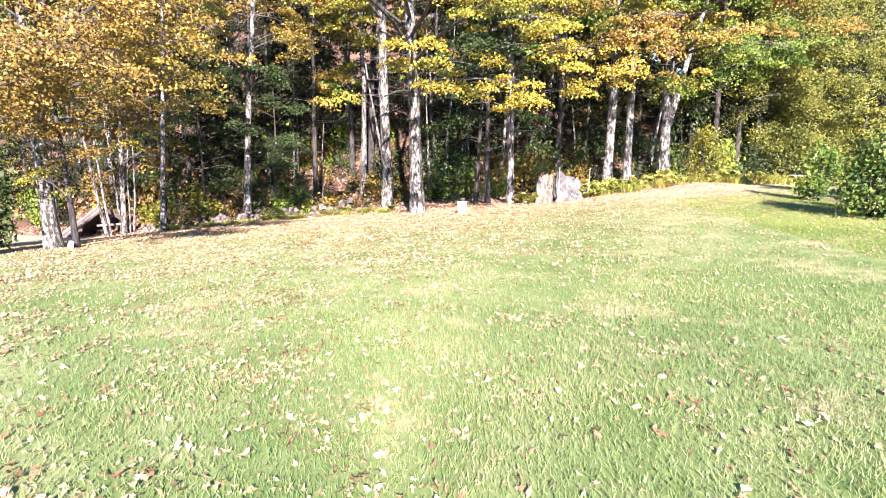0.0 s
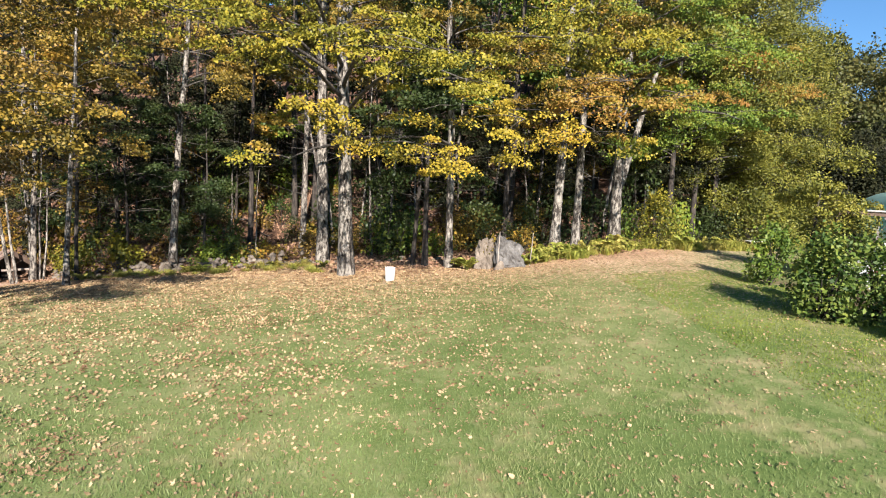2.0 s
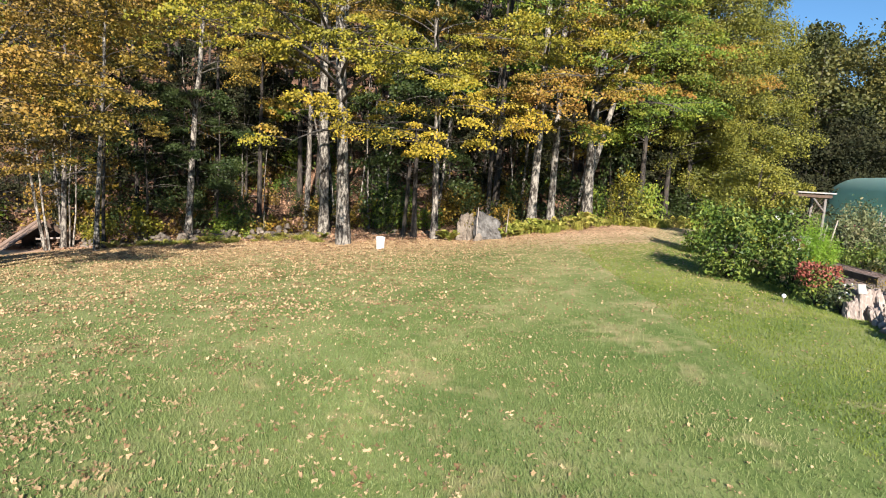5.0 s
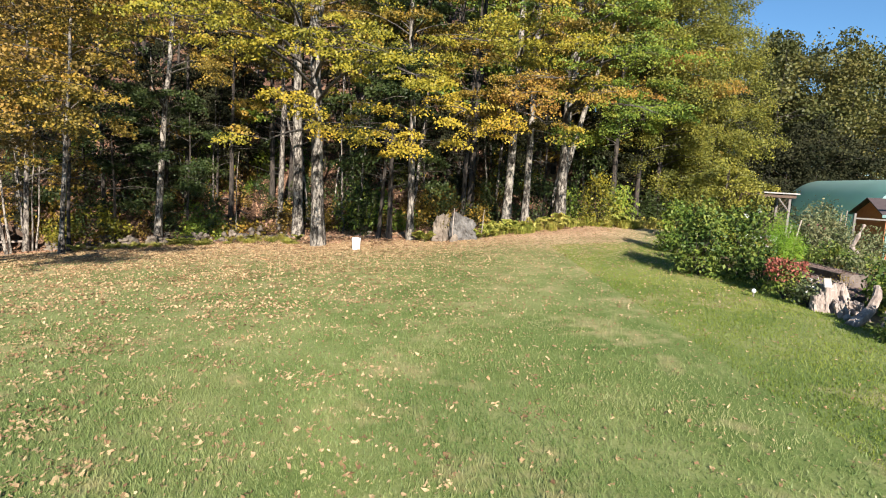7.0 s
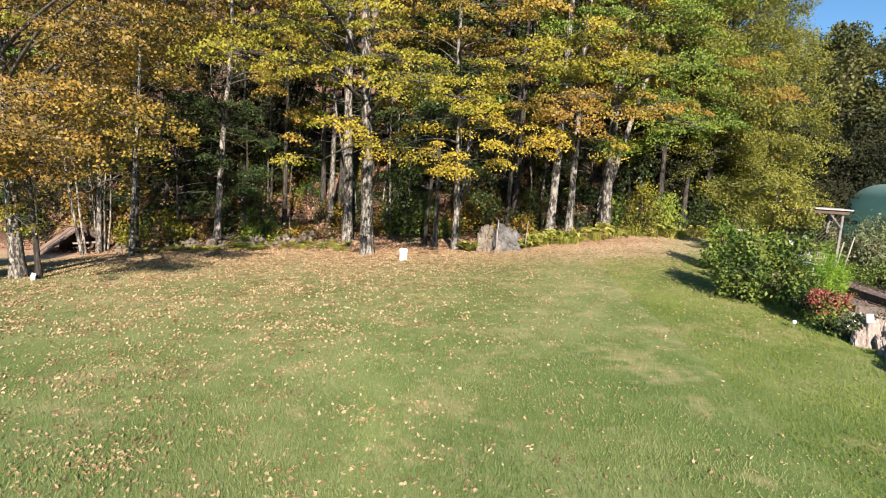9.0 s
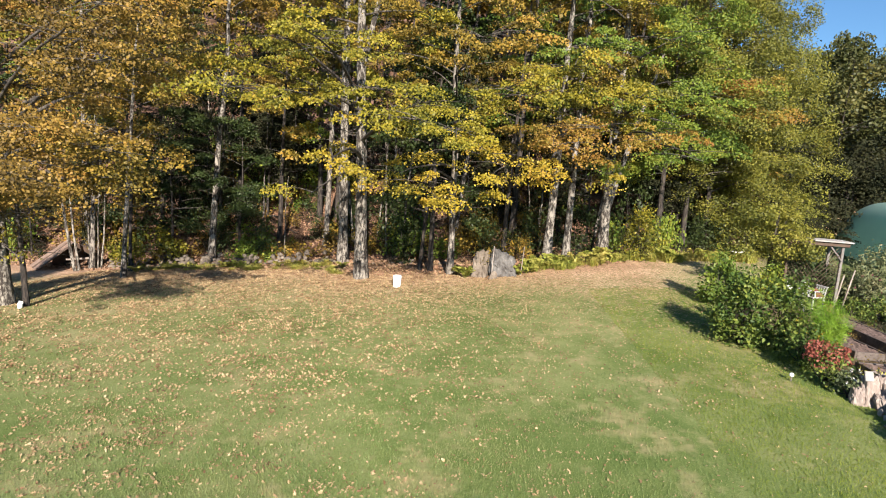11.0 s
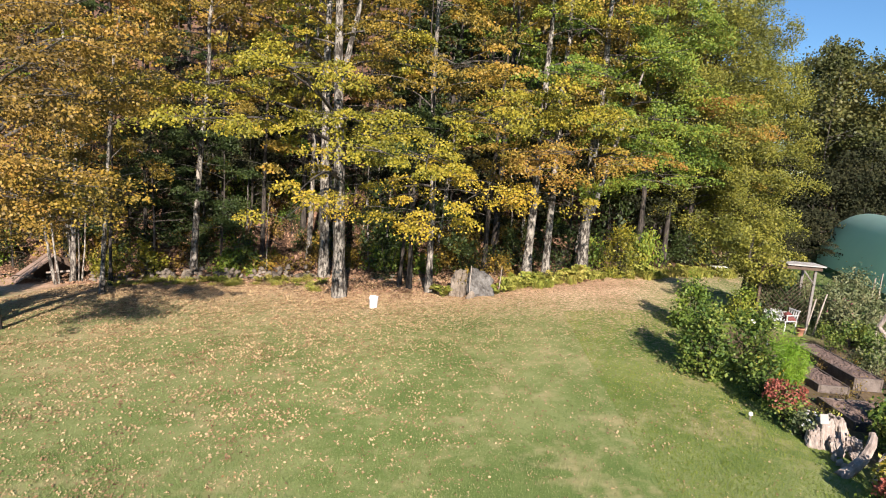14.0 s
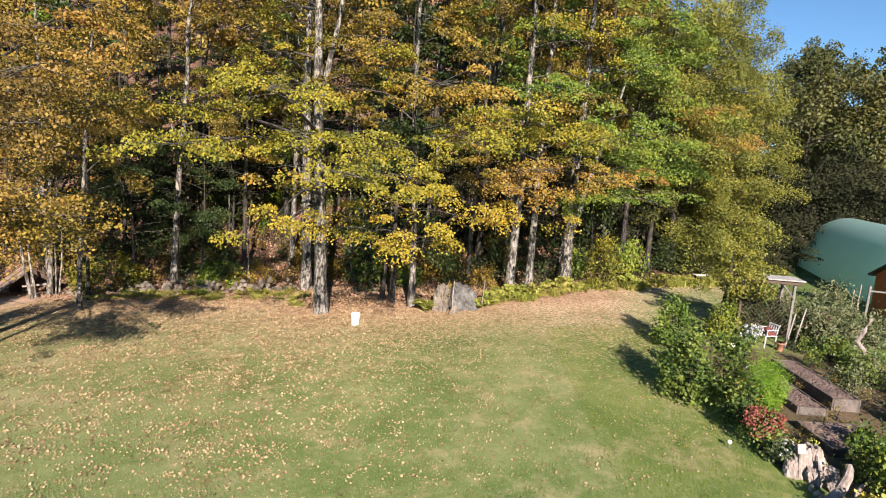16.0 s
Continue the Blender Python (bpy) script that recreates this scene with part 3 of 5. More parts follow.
bl = np.concatenate([blades(60000, -16, 11.2, -9, 22, 0.042, 0.008), blades(46000, -16, 11.2, -9, 24, 0.045, 0.006, ((2, 6), (6, 5))), blades(105000, -9, 11.2, -4, 14, 0.055, 0.0042, ((1.6, 3.6), (3.2, 2.2)))])
tagged(part("grass", mesh_of("grass", bl, np.arange(len(bl)).reshape(-1, 3), M_GRASS), M_GRASS), "short green lawn grass, paler in dry patches", "grass", kind="stuff")

bl = blades(76000, 7.4, 11.6, 2, 19, 0.042, 0.006)
tagged(part("grass", mesh_of("grass", bl, np.arange(len(bl)).reshape(-1, 3), M_GRASSGREEN), M_GRASSGREEN), "lush green grass beside the garden border", "grass", kind="stuff")

# fallen leaves: thick along the wood, thinner over the lawn, thinnest towards the garden
def lobed_leaves(name, p, nrm, size, material, rng):
    """Curled dry leaves with five lobes."""
    n = len(p)
    nrm = nrm / np.linalg.norm(nrm, axis=1, keepdims=True)
    tan = np.cross(nrm, rng.normal(size=(n, 3)))
    tan /= np.linalg.norm(tan, axis=1, keepdims=True)
    side = np.cross(nrm, tan)
    ang = np.arange(10) * math.pi / 5
    rad = np.where(np.arange(10) % 2 == 0, 0.52, 0.33)[None] * rng.uniform(0.45, 1.25, (n, 10))
    curl = 0.35 * rad**2 * rng.normal(1.0, 0.9, (n, 1)) + 0.08 * rng.normal(size=(n, 10))
    s = np.asarray(size)[:, None, None]
    long, slim = rng.uniform(1.0, 1.5, (n, 1, 1)), rng.uniform(0.5, 0.95, (n, 1, 1))
    v = p[:, None] + s * long * (rad * np.cos(ang))[..., None] * tan[:, None] + s * slim * (rad * np.sin(ang))[..., None] * side[:, None] + s * curl[..., None] * nrm[:, None]
    v = np.concatenate([p[:, None], v], 1)
    k = np.arange(10)
    tri = np.stack([0 * k, 1 + k, 1 + (k + 1) % 10], 1)
    return mesh_of(name, v.reshape(-1, 3), (np.arange(n)[:, None, None] * 11 + tri[None]).reshape(-1, 3), material)


rng = np.random.default_rng(6)
n = 560000
x, y = rng.uniform(-17, 14, n), rng.uniform(-8, 27, n)
edge_d = np.clip(wood_edge(x) - y, 0, None)
drift = 0.35 + 0.8 * (np.sin(x * 1.3 + 2) * np.sin(y * 0.9 + x * 0.4) > 0.05) + 1.1 * (np.sin(x * 3.1 + y + 2 * np.sin(x * 1.7)) * np.sin(y * 2.7 - x + 1.5 * np.sin(y)) > 0.45)
dens = 1.0 * np.exp(-edge_d / 6.2) * np.clip((13 - x) / 7, 0.12, 1) + 0.24 * np.clip((6.5 - x) / 9, 0.012, 1) * drift + 0.0035 * drift
keep = (rng.random(n) < dens) & ((x < 10.6) | (y > 18))
x, y = x[keep], y[keep]
huddle = (rng.random(len(x)) < 0.5) & (wood_edge(x) - y > 5)
centres = np.flatnonzero(huddle)[:: 6]
pick = rng.choice(centres, huddle.sum())
x[huddle], y[huddle] = x[pick] + rng.normal(size=len(pick)) * 0.13, y[pick] + rng.normal(size=len(pick)) * 0.13
p = np.stack([x, y, ground_z(x, y) + 0.012 + 0.016 * rng.random(len(x))], 1)
size = (0.03 + 0.05 * rng.random(len(x)) ** 2.0) * np.interp(y, [4, 8, 14], [1.08, 0.88, 0.82]) * np.interp(x, [0, 6], [1.0, 0.78])
nr = rng.normal(size=(len(x), 3)) * 0.4 + [0, -0.15, 0.9]
close = (y < 8.5) & (y > 1) & (x > -8)
leaf_heap = lobed_leaves("fallen_leaves", p[close], nr[close], size[close], M_FALLEN, rng)
tagged(part("fallen_leaves", leaf_heap, M_FALLEN), "dry tan and orange leaves scattered over the lawn", "fallen leaves", kind="stuff")
tagged(part("fallen_leaves", leaf_mesh("fallen_leaves", p[~close], nr[~close], size[~close] * 1.2, M_FALLEN, rng, 0.4), M_FALLEN), "dry tan leaves lying thick before the wood", "fallen leaves", kind="stuff")

# leaves of the wood's floor
n = 52000
x, y = rng.uniform(-24, 10, n), rng.uniform(22, 45, n)
keep = y > wood_edge(x) - 0.3
x, y = x[keep], y[keep]
p = np.stack([x, y, ground_z(x, y) + 0.03], 1)
tagged(part("leaf_litter", leaf_mesh("leaf_litter", p, rng.normal(size=(len(x), 3)) * 0.5 + [0, -0.3, 0.9], rng.uniform(0.07, 0.17, len(x)), M_LITTER, rng, 0.42), M_LITTER), "brown leaf litter on the floor of the wood", "leaf litter", kind="stuff")

# ---- trees along the edge of the wood ----
E = "trees along the lawn's edge"
# boughs ending at y 9.6 and 8.8 are unseen, added to dapple the lawn
tree(-12.8, 16.4, 13, 0.24, 3.4, 3.4, 150, M_RUSSET, M_BARK_PALE, (-0.9, 0.3), (2.2, -1.0), 0.1, 85, 0.7, seed=11, bare=14, group=E,
     boughs=[(4.2, (-6.6, 11.0, 4.9), M_RUSSET, 50, 0.9), (5.4, (-5.2, 10.8, 6.4), M_RUSSET, 40, 0.9), (6.6, (-5.2, 10.6, 7.6), M_RUSSET, 40, 0.9), (5.8, (-6.4, 15.0, 6.7), M_OLIVE, 28, 0.7),
             (7.2, (-5.4, 12.8, 8.2), M_RUSSET, 40, 0.8), (6.4, (-5.2, 14.4, 7.3), M_OLIVE, 40, 0.8), (3.8, (-7.6, 11.6, 3.9), M_RUSSET, 26, 0.8), (7.8, (-4.8, 11.6, 9.2), M_RUSSET, 40, 0.8), (4.0, (-8.2, 9.6, 3.1), M_RUSSET, 60, 0.5), (4.5, (-6.9, 8.8, 3.6), M_RUSSET, 60, 0.45), (5.0, (-5.6, 11.6, 4.3), M_OLIVE, 30, 0.5), (4.6, (-6.6, 12.6, 3.6), M_OLIVE, 26, 0.5)],
     label="grey-barked tree at the lawn's edge with thin brownish leaves")
tree(-11.8, 16.1, 8, 0.1, 3.0, 1.8, 50, M_RUSSET, M_BARK_DARK, (-0.7, 0.2), (0.8, 0), 0.1, 65, 0.6, seed=12, group=E, bare=8, boughs=[(1.6, (-12.6, 15.6, 1.2), M_YELLOWGREEN, 9, 0.6), (2.2, (-12.4, 15.8, 2.3), M_OLIVE, 10, 0.6)],
     label="slim dark young tree with thin rusty leaves")
# pale bark here puts the sunlight on the trunk's foot into the colour
tree(-12.9, 23.2, 16, 0.11, 4.6, 3.0, 95, M_OLIVE, M_BARK_PALE, (0.5, 0.4), (0.4, -1.4), 0.12, 90, 0.6, rise=0.55, seed=13, bare=8, group=E,
     label="slender tree in pale bark for its sunlit lower trunk, with olive-yellow leaves")
tree(-14.3, 26.0, 13, 0.09, 4.4, 2.8, 80, M_OLIVE, M_BARK_DARK, (0.2, 0.2), (0.2, -1.0), 0.12, 90, 0.75, seed=23, bare=8, group=E,
     label="slim dark tree with olive-yellow leaves at the wood's corner")
tree(-17.7, 28.0, 14, 0.15, 3.4, 3.2, 90, M_RUSSET, M_BARK_GREY, (0.4, 0.2), (0.4, -1.0), 0.12, 90, 0.75, seed=24, bare=8, group=E,
     label="slim dark tree with brownish leaves at the wood's corner")
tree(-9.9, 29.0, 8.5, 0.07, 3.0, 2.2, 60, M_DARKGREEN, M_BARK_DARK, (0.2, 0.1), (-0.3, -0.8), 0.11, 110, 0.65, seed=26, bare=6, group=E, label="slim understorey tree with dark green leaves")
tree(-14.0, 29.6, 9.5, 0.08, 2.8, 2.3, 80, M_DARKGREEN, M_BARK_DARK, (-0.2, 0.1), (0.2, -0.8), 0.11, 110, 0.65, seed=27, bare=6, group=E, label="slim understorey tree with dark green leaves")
tree(-11.3, 28.7, 20, 0.185, 7.0, 3.6, 110, M_OLIVE, M_BARK_PALE, (1.3, -0.3), (0.3, -2.2), 0.096, 140, 0.6, rise=0.55, seed=14, bare=8, group=E,
     boughs=[(7.0, (-10.2, 23.5, 8.0), M_YELLOWGREEN, 10, 0.6)],
     label="tall tree with blotched pale grey bark and olive leaves")
tree(-3.5, 26.7, 22, 0.25, 8.5, 4.2, 120, M_OLIVE, M_BARK_PALE, (-0.2, -0.8), (-0.4, -2.4), 0.096, 140, 0.6, rise=0.55, seed=15, bare=28, group=E,
     boughs=[(9.0, (-6.0, 21.5, 9.4), M_YELLOWGREEN, 20, 0.7)],
     label="tall tree with a thick pale grey trunk and olive leaves")
tree(-1.5, 21.6, 21, 0.26, 8.0, 4.4, 120, M_YELLOWGREEN, M_BARK_PALE, (-0.9, -0.6), (0, -2.4), 0.096, 140, 0.6, rise=0.55, seed=16, bare=22, fork=(8.5, 1.6, 0.4, 16), group=E,
     boughs=[(6.4, (-3.4, 12.4, 6.1), M_YELLOWGREEN, 33, 0.75), (5.0, (-0.7, 12.6, 4.35), M_GOLD, 5, 0.35), (7.0, (-5.0, 14.5, 7.3), M_YELLOWGREEN, 30, 0.7),
             (6.8, (0.6, 13.6, 6.4), M_YELLOWGREEN, 28, 0.8), (7.5, (-1.5, 12.5, 7.6), M_YELLOWGREEN, 28, 0.7), (4.6, (-1.9, 15.2, 3.4), M_YELLOWGREEN, 3, 0.3), (5.8, (1.6, 12.4, 5.6), M_YELLOWGREEN, 16, 0.4), (5.2, (-2.3, 18.9, 4.9), M_GOLD, 6, 0.3)],
     label="tall forked tree with blotched grey trunk and spreading yellow boughs")
tree(2.2, 22.3, 18, 0.15, 5.0, 3.4, 115, M_OLIVE, M_BARK_GREY, (-0.2, -0.5), (0.4, -1.8), 0.096, 140, 0.6, rise=0.55, seed=17, bare=6, group=E,
     boughs=[(4.0, (1.4, 15.2, 3.85), M_GOLD, 11, 0.45), (4.6, (0.5, 17.1, 4.15), M_GOLD, 8, 0.35), (4.0, (2.4, 15.4, 3.4), M_GOLD, 12, 0.45), (5.2, (3.9, 15.0, 4.6), M_GOLD, 20, 0.55), (6.2, (2.4, 14.6, 5.4), M_YELLOWGREEN, 28, 0.7),
             (7.5, (4.6, 15.2, 6.6), M_YELLOWGREEN, 28, 0.7), (6.6, (0.8, 14.8, 6.0), M_YELLOWGREEN, 25, 0.7), (8.4, (3.2, 14.6, 8.2), M_OLIVE, 28, 0.7)],
     label="slim grey tree with low golden boughs over the lawn")
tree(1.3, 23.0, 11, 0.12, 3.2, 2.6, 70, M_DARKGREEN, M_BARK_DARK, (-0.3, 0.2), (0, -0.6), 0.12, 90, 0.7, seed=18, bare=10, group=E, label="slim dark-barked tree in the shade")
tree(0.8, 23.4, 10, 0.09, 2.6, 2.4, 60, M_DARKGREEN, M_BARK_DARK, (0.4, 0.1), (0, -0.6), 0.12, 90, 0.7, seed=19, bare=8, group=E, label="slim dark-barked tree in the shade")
tree(4.6, 26.4, 17, 0.12, 3.6, 3.0, 90, M_OLIVE, M_BARK_DARK, (0.2, 0.1), (0, -1.0), 0.096, 140, 0.6, rise=0.55, seed=25, bare=6, group=E, label="slim dark tree with olive leaves behind the boulders")
tree(6.5, 24.4, 18, 0.2, 5.6, 3.4, 105, M_OLIVE, M_BARK_PALE, (0.3, -0.4), (0, -1.8), 0.096, 140, 0.68, rise=0.9, seed=20, bare=6, group=E,
     boughs=[(5.5, (5.4, 16.6, 5.3), M_ORANGE, 21, 0.55), (6.2, (6.9, 17.0, 6.0), M_ORANGE, 24, 0.6), (5.0, (4.9, 17.2, 4.3), M_GOLD, 17, 0.5), (7.6, (5.8, 16.4, 7.8), M_YELLOWGREEN, 25, 0.7)],
     label="pale-trunked tree leaning slightly, with orange and gold leaves")
tree(7.4, 24.6, 18, 0.17, 6.0, 3.2, 100, M_YELLOWGREEN, M_BARK_PALE, (0.1, -0.4), (0.2, -1.8), 0.096, 140, 0.68, rise=0.9, seed=21, bare=6, group=E,
     boughs=[(7.0, (8.0, 16.8, 7.0), M_YELLOWGREEN, 25, 0.7), (8.0, (6.6, 16.6, 8.6), M_GREEN, 25, 0.7)],
     label="pale grey tree with yellow-green leaves")
tree(9.2, 25.4, 17, 0.24, 5.0, 3.6, 110, M_GREEN, M_BARK_PALE, (-0.1, -0.2), (0.6, -1.8), 0.096, 140, 0.68, rise=0.9, seed=22, bare=5, fork=(2.2, 1.9, 0.3, 9.5), group=E,
     boughs=[(5.5, (9.0, 17.8, 5.8), M_ORANGE, 18, 0.55), (5.4, (10.6, 18.0, 5.2), M_GREEN, 15, 0.6), (6.5, (10.2, 17.8, 7.3), M_GREEN, 28, 0.7)],
     label="forked tree leaning aside, with pale bark and green leaves")

# the dense trees that close the lawn beside the garden
K = "dense trees beside the garden"
right_trees = (
    (12.6, 28.5, 15, 3.6, 4.4, M_GREEN, 220, "full leafy tree, green turning yellow down to the ground"), (14.8, 31.0, 17, 4.0, 4.2, M_OLIVEGREEN, 280, "full leafy tree, olive green turning yellow"),
    (16.7, 33.0, 17.5, 4.0, 3.4, M_OLIVEGREEN, 340, "broad tree with olive-green leaves and an orange bough"), (18.6, 34.3, 18.0, 3.2, 0.5, M_OLIVEGREEN, 460, "broad olive-yellow tree with a feathery outline"),
    (20.3, 34.2, 13.5, 2.5, 0.3, M_OLIVEGREEN, 380, "broad olive-yellow tree with a feathery outline"), (15.6, 38.5, 20, 3.6, 6.0, M_RUSSET, 170, "tall olive tree behind the others"),
    (14.2, 37.5, 21, 4.2, 5.0, M_RUSSET, 170, "tall tree with rust-coloured leaves behind the others"), (11.8, 33.0, 18, 4.2, 3.0, M_OLIVE, 180, "tall olive tree behind the others"),
    (18.2, 37.4, 17, 3.4, 1.0, M_OLIVEGREEN, 260, "tall olive tree behind the others"))
for i, (x, y, h, cr, lo, mt, n, text) in enumerate(right_trees):
    tree(x, y, h, 0.15, lo, cr, n, mt, M_BARK_DARK, (0.2, 0), (0.0, -1.2), 0.098 if i < 5 else 0.15, 130 if i < 5 else 75, 0.72 if i < 5 else 0.85, seed=40 + i, group=K, thick=0.34 if i else 0.16,
         boughs=[(9.0, (15.4, 27.2, 9.4), M_ORANGE, 48, 0.6), (8.0, (16.8, 27.6, 7.8), M_ORANGE, 44, 0.55)] if i == 2 else (), label=text)

def in_glade(x, y):
    """The open strip of leaf-covered bank that runs up between the trees."""
    return 28 < y < 35 and abs(x + 6.0 + 0.57 * (y - 29)) < 0.9 + 0.03 * (y - 29)


# ---- the wood behind: a few kinds of tree, repeated over the bank ----
W = "trees of the wooded bank"
kinds = [
    tree(-24, 33, 17, 0.17, 6.5, 3.0, 60, M_OLIVE, M_BARK_DARK, (0.5, 0.2), (0, -0.8), 0.19, 50, 0.85, seed=60, bare=8, group=W, label="slim dark forest tree with olive leaves on the bank"),
    tree(-20, 31, 18, 0.2, 7.0, 3.2, 60, M_YELLOWGREEN, M_BARK_GREY, (-0.4, 0.3), (0, -0.8), 0.19, 50, 0.85, seed=61, bare=8, group=W, label="grey forest tree with yellow-green leaves on the bank"),
    tree(-16.5, 33, 16, 0.13, 5.5, 2.6, 54, M_RUSSET, M_BARK_DARK, (0.2, 0.1), (0, -0.6), 0.19, 50, 0.8, seed=62, bare=12, group=W, label="thin forest tree with rust-brown leaves on the bank"),
    tree(4.0, 33.5, 18, 0.18, 5.0, 3.2, 60, M_GREEN, M_BARK_DARK, (0.3, -0.2), (0, -0.8), 0.19, 50, 0.85, seed=63, bare=8, group=W, label="grey forest tree with green leaves on the bank"),
    tree(0.5, 36, 15, 0.12, 1.8, 2.5, 60, M_DARKGREEN, M_BARK_DARK, (0.1, 0.1), (0, -0.3), 0.18, 56, 0.8, seed=64, bare=4, group=W, label="dark evergreen forest tree on the bank"),
    tree(-6, 52, 19, 0.2, 2.0, 3.8, 60, M_OLIVE, M_BARK_DARK, (0.2, 0), (0, -0.5), 0.34, 34, 1.2, seed=65, group=W, label="distant forest tree with olive leaves high on the bank"),
    tree(6, 50, 18, 0.2, 2.0, 3.8, 60, M_DARKGREEN, M_BARK_DARK, (0.2, 0), (0, -0.5), 0.34, 34, 1.2, seed=66, group=W, label="distant dark green forest tree high on the bank"),
]
rnd = random.Random(7)
spots = []
for i in range(2500):
    if len(spots) >= 72:
        break
    x, y = rnd.uniform(-46, 17), 29.5 + 36 * rnd.random() ** 0.9
    if x > 8 and y < 33 or any((x - a) ** 2 + (y - b) ** 2 < 5.5 for a, b in spots) or any((x - o.location.x) ** 2 + (y - o.location.y) ** 2 < 3 for o in kinds):
        continue
    if in_glade(x, y):
        continue
    spots.append((x, y))
    k = rnd.choices(range(5), (3, 2, 2, 2, 3))[0] if y < 44 else rnd.choice((5, 6))
    c = copy_thing(kinds[k], pose(x, y, gz(x, y) - 0.05, 0, 0, rnd.uniform(-60, 60)))
    s = rnd.uniform(0.8, 1.15)
    c.scale = (s, s, s * rnd.uniform(0.9, 1.1))

deep_right = ((9.5, 39, 5), (12.4, 41, 6), (15, 43, 5), (18, 42, 6), (20.6, 40.5, 5), (22.4, 43, 6), (10.8, 45, 6), (13.6, 47, 5), (24.5, 44.5, 6), (8.4, 36.5, 4), (11.2, 37.2, 3), (13.6, 36.2, 4), (14.9, 36.0, 4), (16.2, 37.0, 4), (15.3, 39.5, 4), (12.8, 38.6, 4), (17.8, 38.8, 4), (13.9, 34.2, 4), (21.5, 45.5, 5), (24.2, 47.5, 6))
deep_middle = ((26.6, 48.5, 5), (19.2, 45.5, 6), (16.6, 45, 5), (2.0, 40, 5), (4.6, 41.5, 6), (6.6, 38.5, 4), (0.2, 43, 6), (5.6, 45, 5), (2.8, 46.5, 6), (8.2, 43, 5), (-2.2, 41, 5), (-8.0, 30.2, 0), (-5.4, 30.6, 1), (-6.6, 33.4, 3), (-7.6, 36.6, 4), (-5.6, 35.8, 2), (-4.2, 37.2, 4))
for x, y, k in deep_right + deep_middle:
    if in_glade(x, y):
        continue
    c = copy_thing(kinds[k], pose(x, y, gz(x, y) - 0.05, 0, 0, 37 * x))
    c.scale = (0.85, 0.85, 0.62 if x > 20 else 0.85)

for i in range(9):
    c = copy_thing(kinds[5 + i % 2], pose(9 + 2.4 * i, 50 + (i % 3), gz(9 + 2.4 * i, 50 + (i % 3)), 0, 0, 50 * i))
    c.scale = (0.95, 0.95, 0.72)

# young hemlocks that darken the foot of the bank; some added to stand for shade
H = "young hemlocks of the bank"
hemlock = tree(-12.6, 32.6, 9, 0.09, 0.7, 2.3, 110, M_CONIFER, M_BARK_DARK, (0.1, 0), (0, -0.4), 0.15, 48, 0.75, seed=90, group=H, bare=6, label="dark young hemlock in the shade of the bank")
# copies at x 9 to 14 fill the shaded hollow beside the garden with dark needles
for i, (x, y, k) in enumerate(((-15.6, 33.4, 1.0), (-10.0, 33.6, 0.9), (-13.9, 35.4, 1.15), (-18.4, 34.5, 1.0), (-11.2, 36.6, 1.1), (-2.2, 33.6, 0.9), (0.2, 32.4, 0.85), (2.6, 31.4, 0.8), (-0.8, 35.6, 1.1), (4.6, 32.0, 0.8), (1.6, 35.0, 1.0), (6.8, 31.6, 0.8), (-21.5, 33.0, 0.9), (-22.6, 29.8, 0.7), (-24.8, 30.6, 0.9), (-20.2, 30.8, 0.6), (-16.9, 37.4, 1.2), (11.8, 29.6, 0.75), (13.4, 30.4, 0.8), (9.2, 29.4, 0.8), (-9.6, 37.2, 0.9), (-11.6, 39.2, 1.1), (-8.4, 36.4, 0.6), (-13.2, 41.0, 1.2), (-10.4, 41.5, 1.1), (17.2, 36.2, 0.8), (15.2, 34.6, 0.7))):
    if in_glade(x, y):
        continue
    c = copy_thing(hemlock, pose(x, y, gz(x, y) - 0.05, 0, 0, 67 * i))
    c.scale = (k, k, k)

# saplings and undergrowth
U = "undergrowth of the wood"
under = [
    shrub(-9.5, 30.3, 1.3, 1.8, 800, M_GREEN, 0.15, 70, "sapling", "green sapling in the undergrowth of the wood", U),
    shrub(-13.6, 28.0, 1.2, 2.4, 800, M_YELLOWGREEN, 0.15, 71, "sapling", "yellow-green sapling in the undergrowth of the wood", U),
    shrub(-1.0, 30.5, 1.5, 3.2, 1000, M_DARKGREEN, 0.15, 72, "sapling", "dark green young evergreen in the undergrowth", U),
    shrub(3.6, 27.0, 1.3, 2.2, 800, M_OLIVE, 0.15, 73, "sapling", "olive sapling in the undergrowth of the wood", U),
]
spots = []
for i in range(900):
    if len(spots) >= 60:
        break
    x, y = rnd.uniform(-34, 14), 26.0 + 18 * rnd.random() ** 1.2
    if y < float(wood_edge(x)) + 1.2 or any((x - a) ** 2 + (y - b) ** 2 < 1.8 for a, b in spots) or in_glade(x, y) or (-16 < x < -3 and y < 31):
        continue
    spots.append((x, y))
    c = copy_thing(under[rnd.choices(range(4), (3, 1, 3, 3))[0]], pose(x, y, gz(x, y) - 0.05, 0, 0, rnd.uniform(0, 360)))
    s = rnd.uniform(0.55, 1.35)
    c.scale = (s, s, s * rnd.uniform(0.8, 1.5))

for x, y, k in ((-15.5, 30.2, 2), (-11.9, 30.6, 2), (-12.4, 31.6, 2), (-4.2, 31.0, 2), (-13.9, 32.2, 2), (3.9, 25.2, 2), (5.4, 24.9, 3), (8.2, 26.2, 2), (-0.2, 26.3, 2), (1.8, 26.2, 0), (-2.6, 29.2, 3), (6.2, 26.8, 2), (-14.6, 26.6, 1)):
    c = copy_thing(under[k], pose(x, y, gz(x, y) - 0.05, 0, 0, 40 * x))
    s = 0.55 + 0.35 * rnd.random()
    c.scale = (s, s, s)

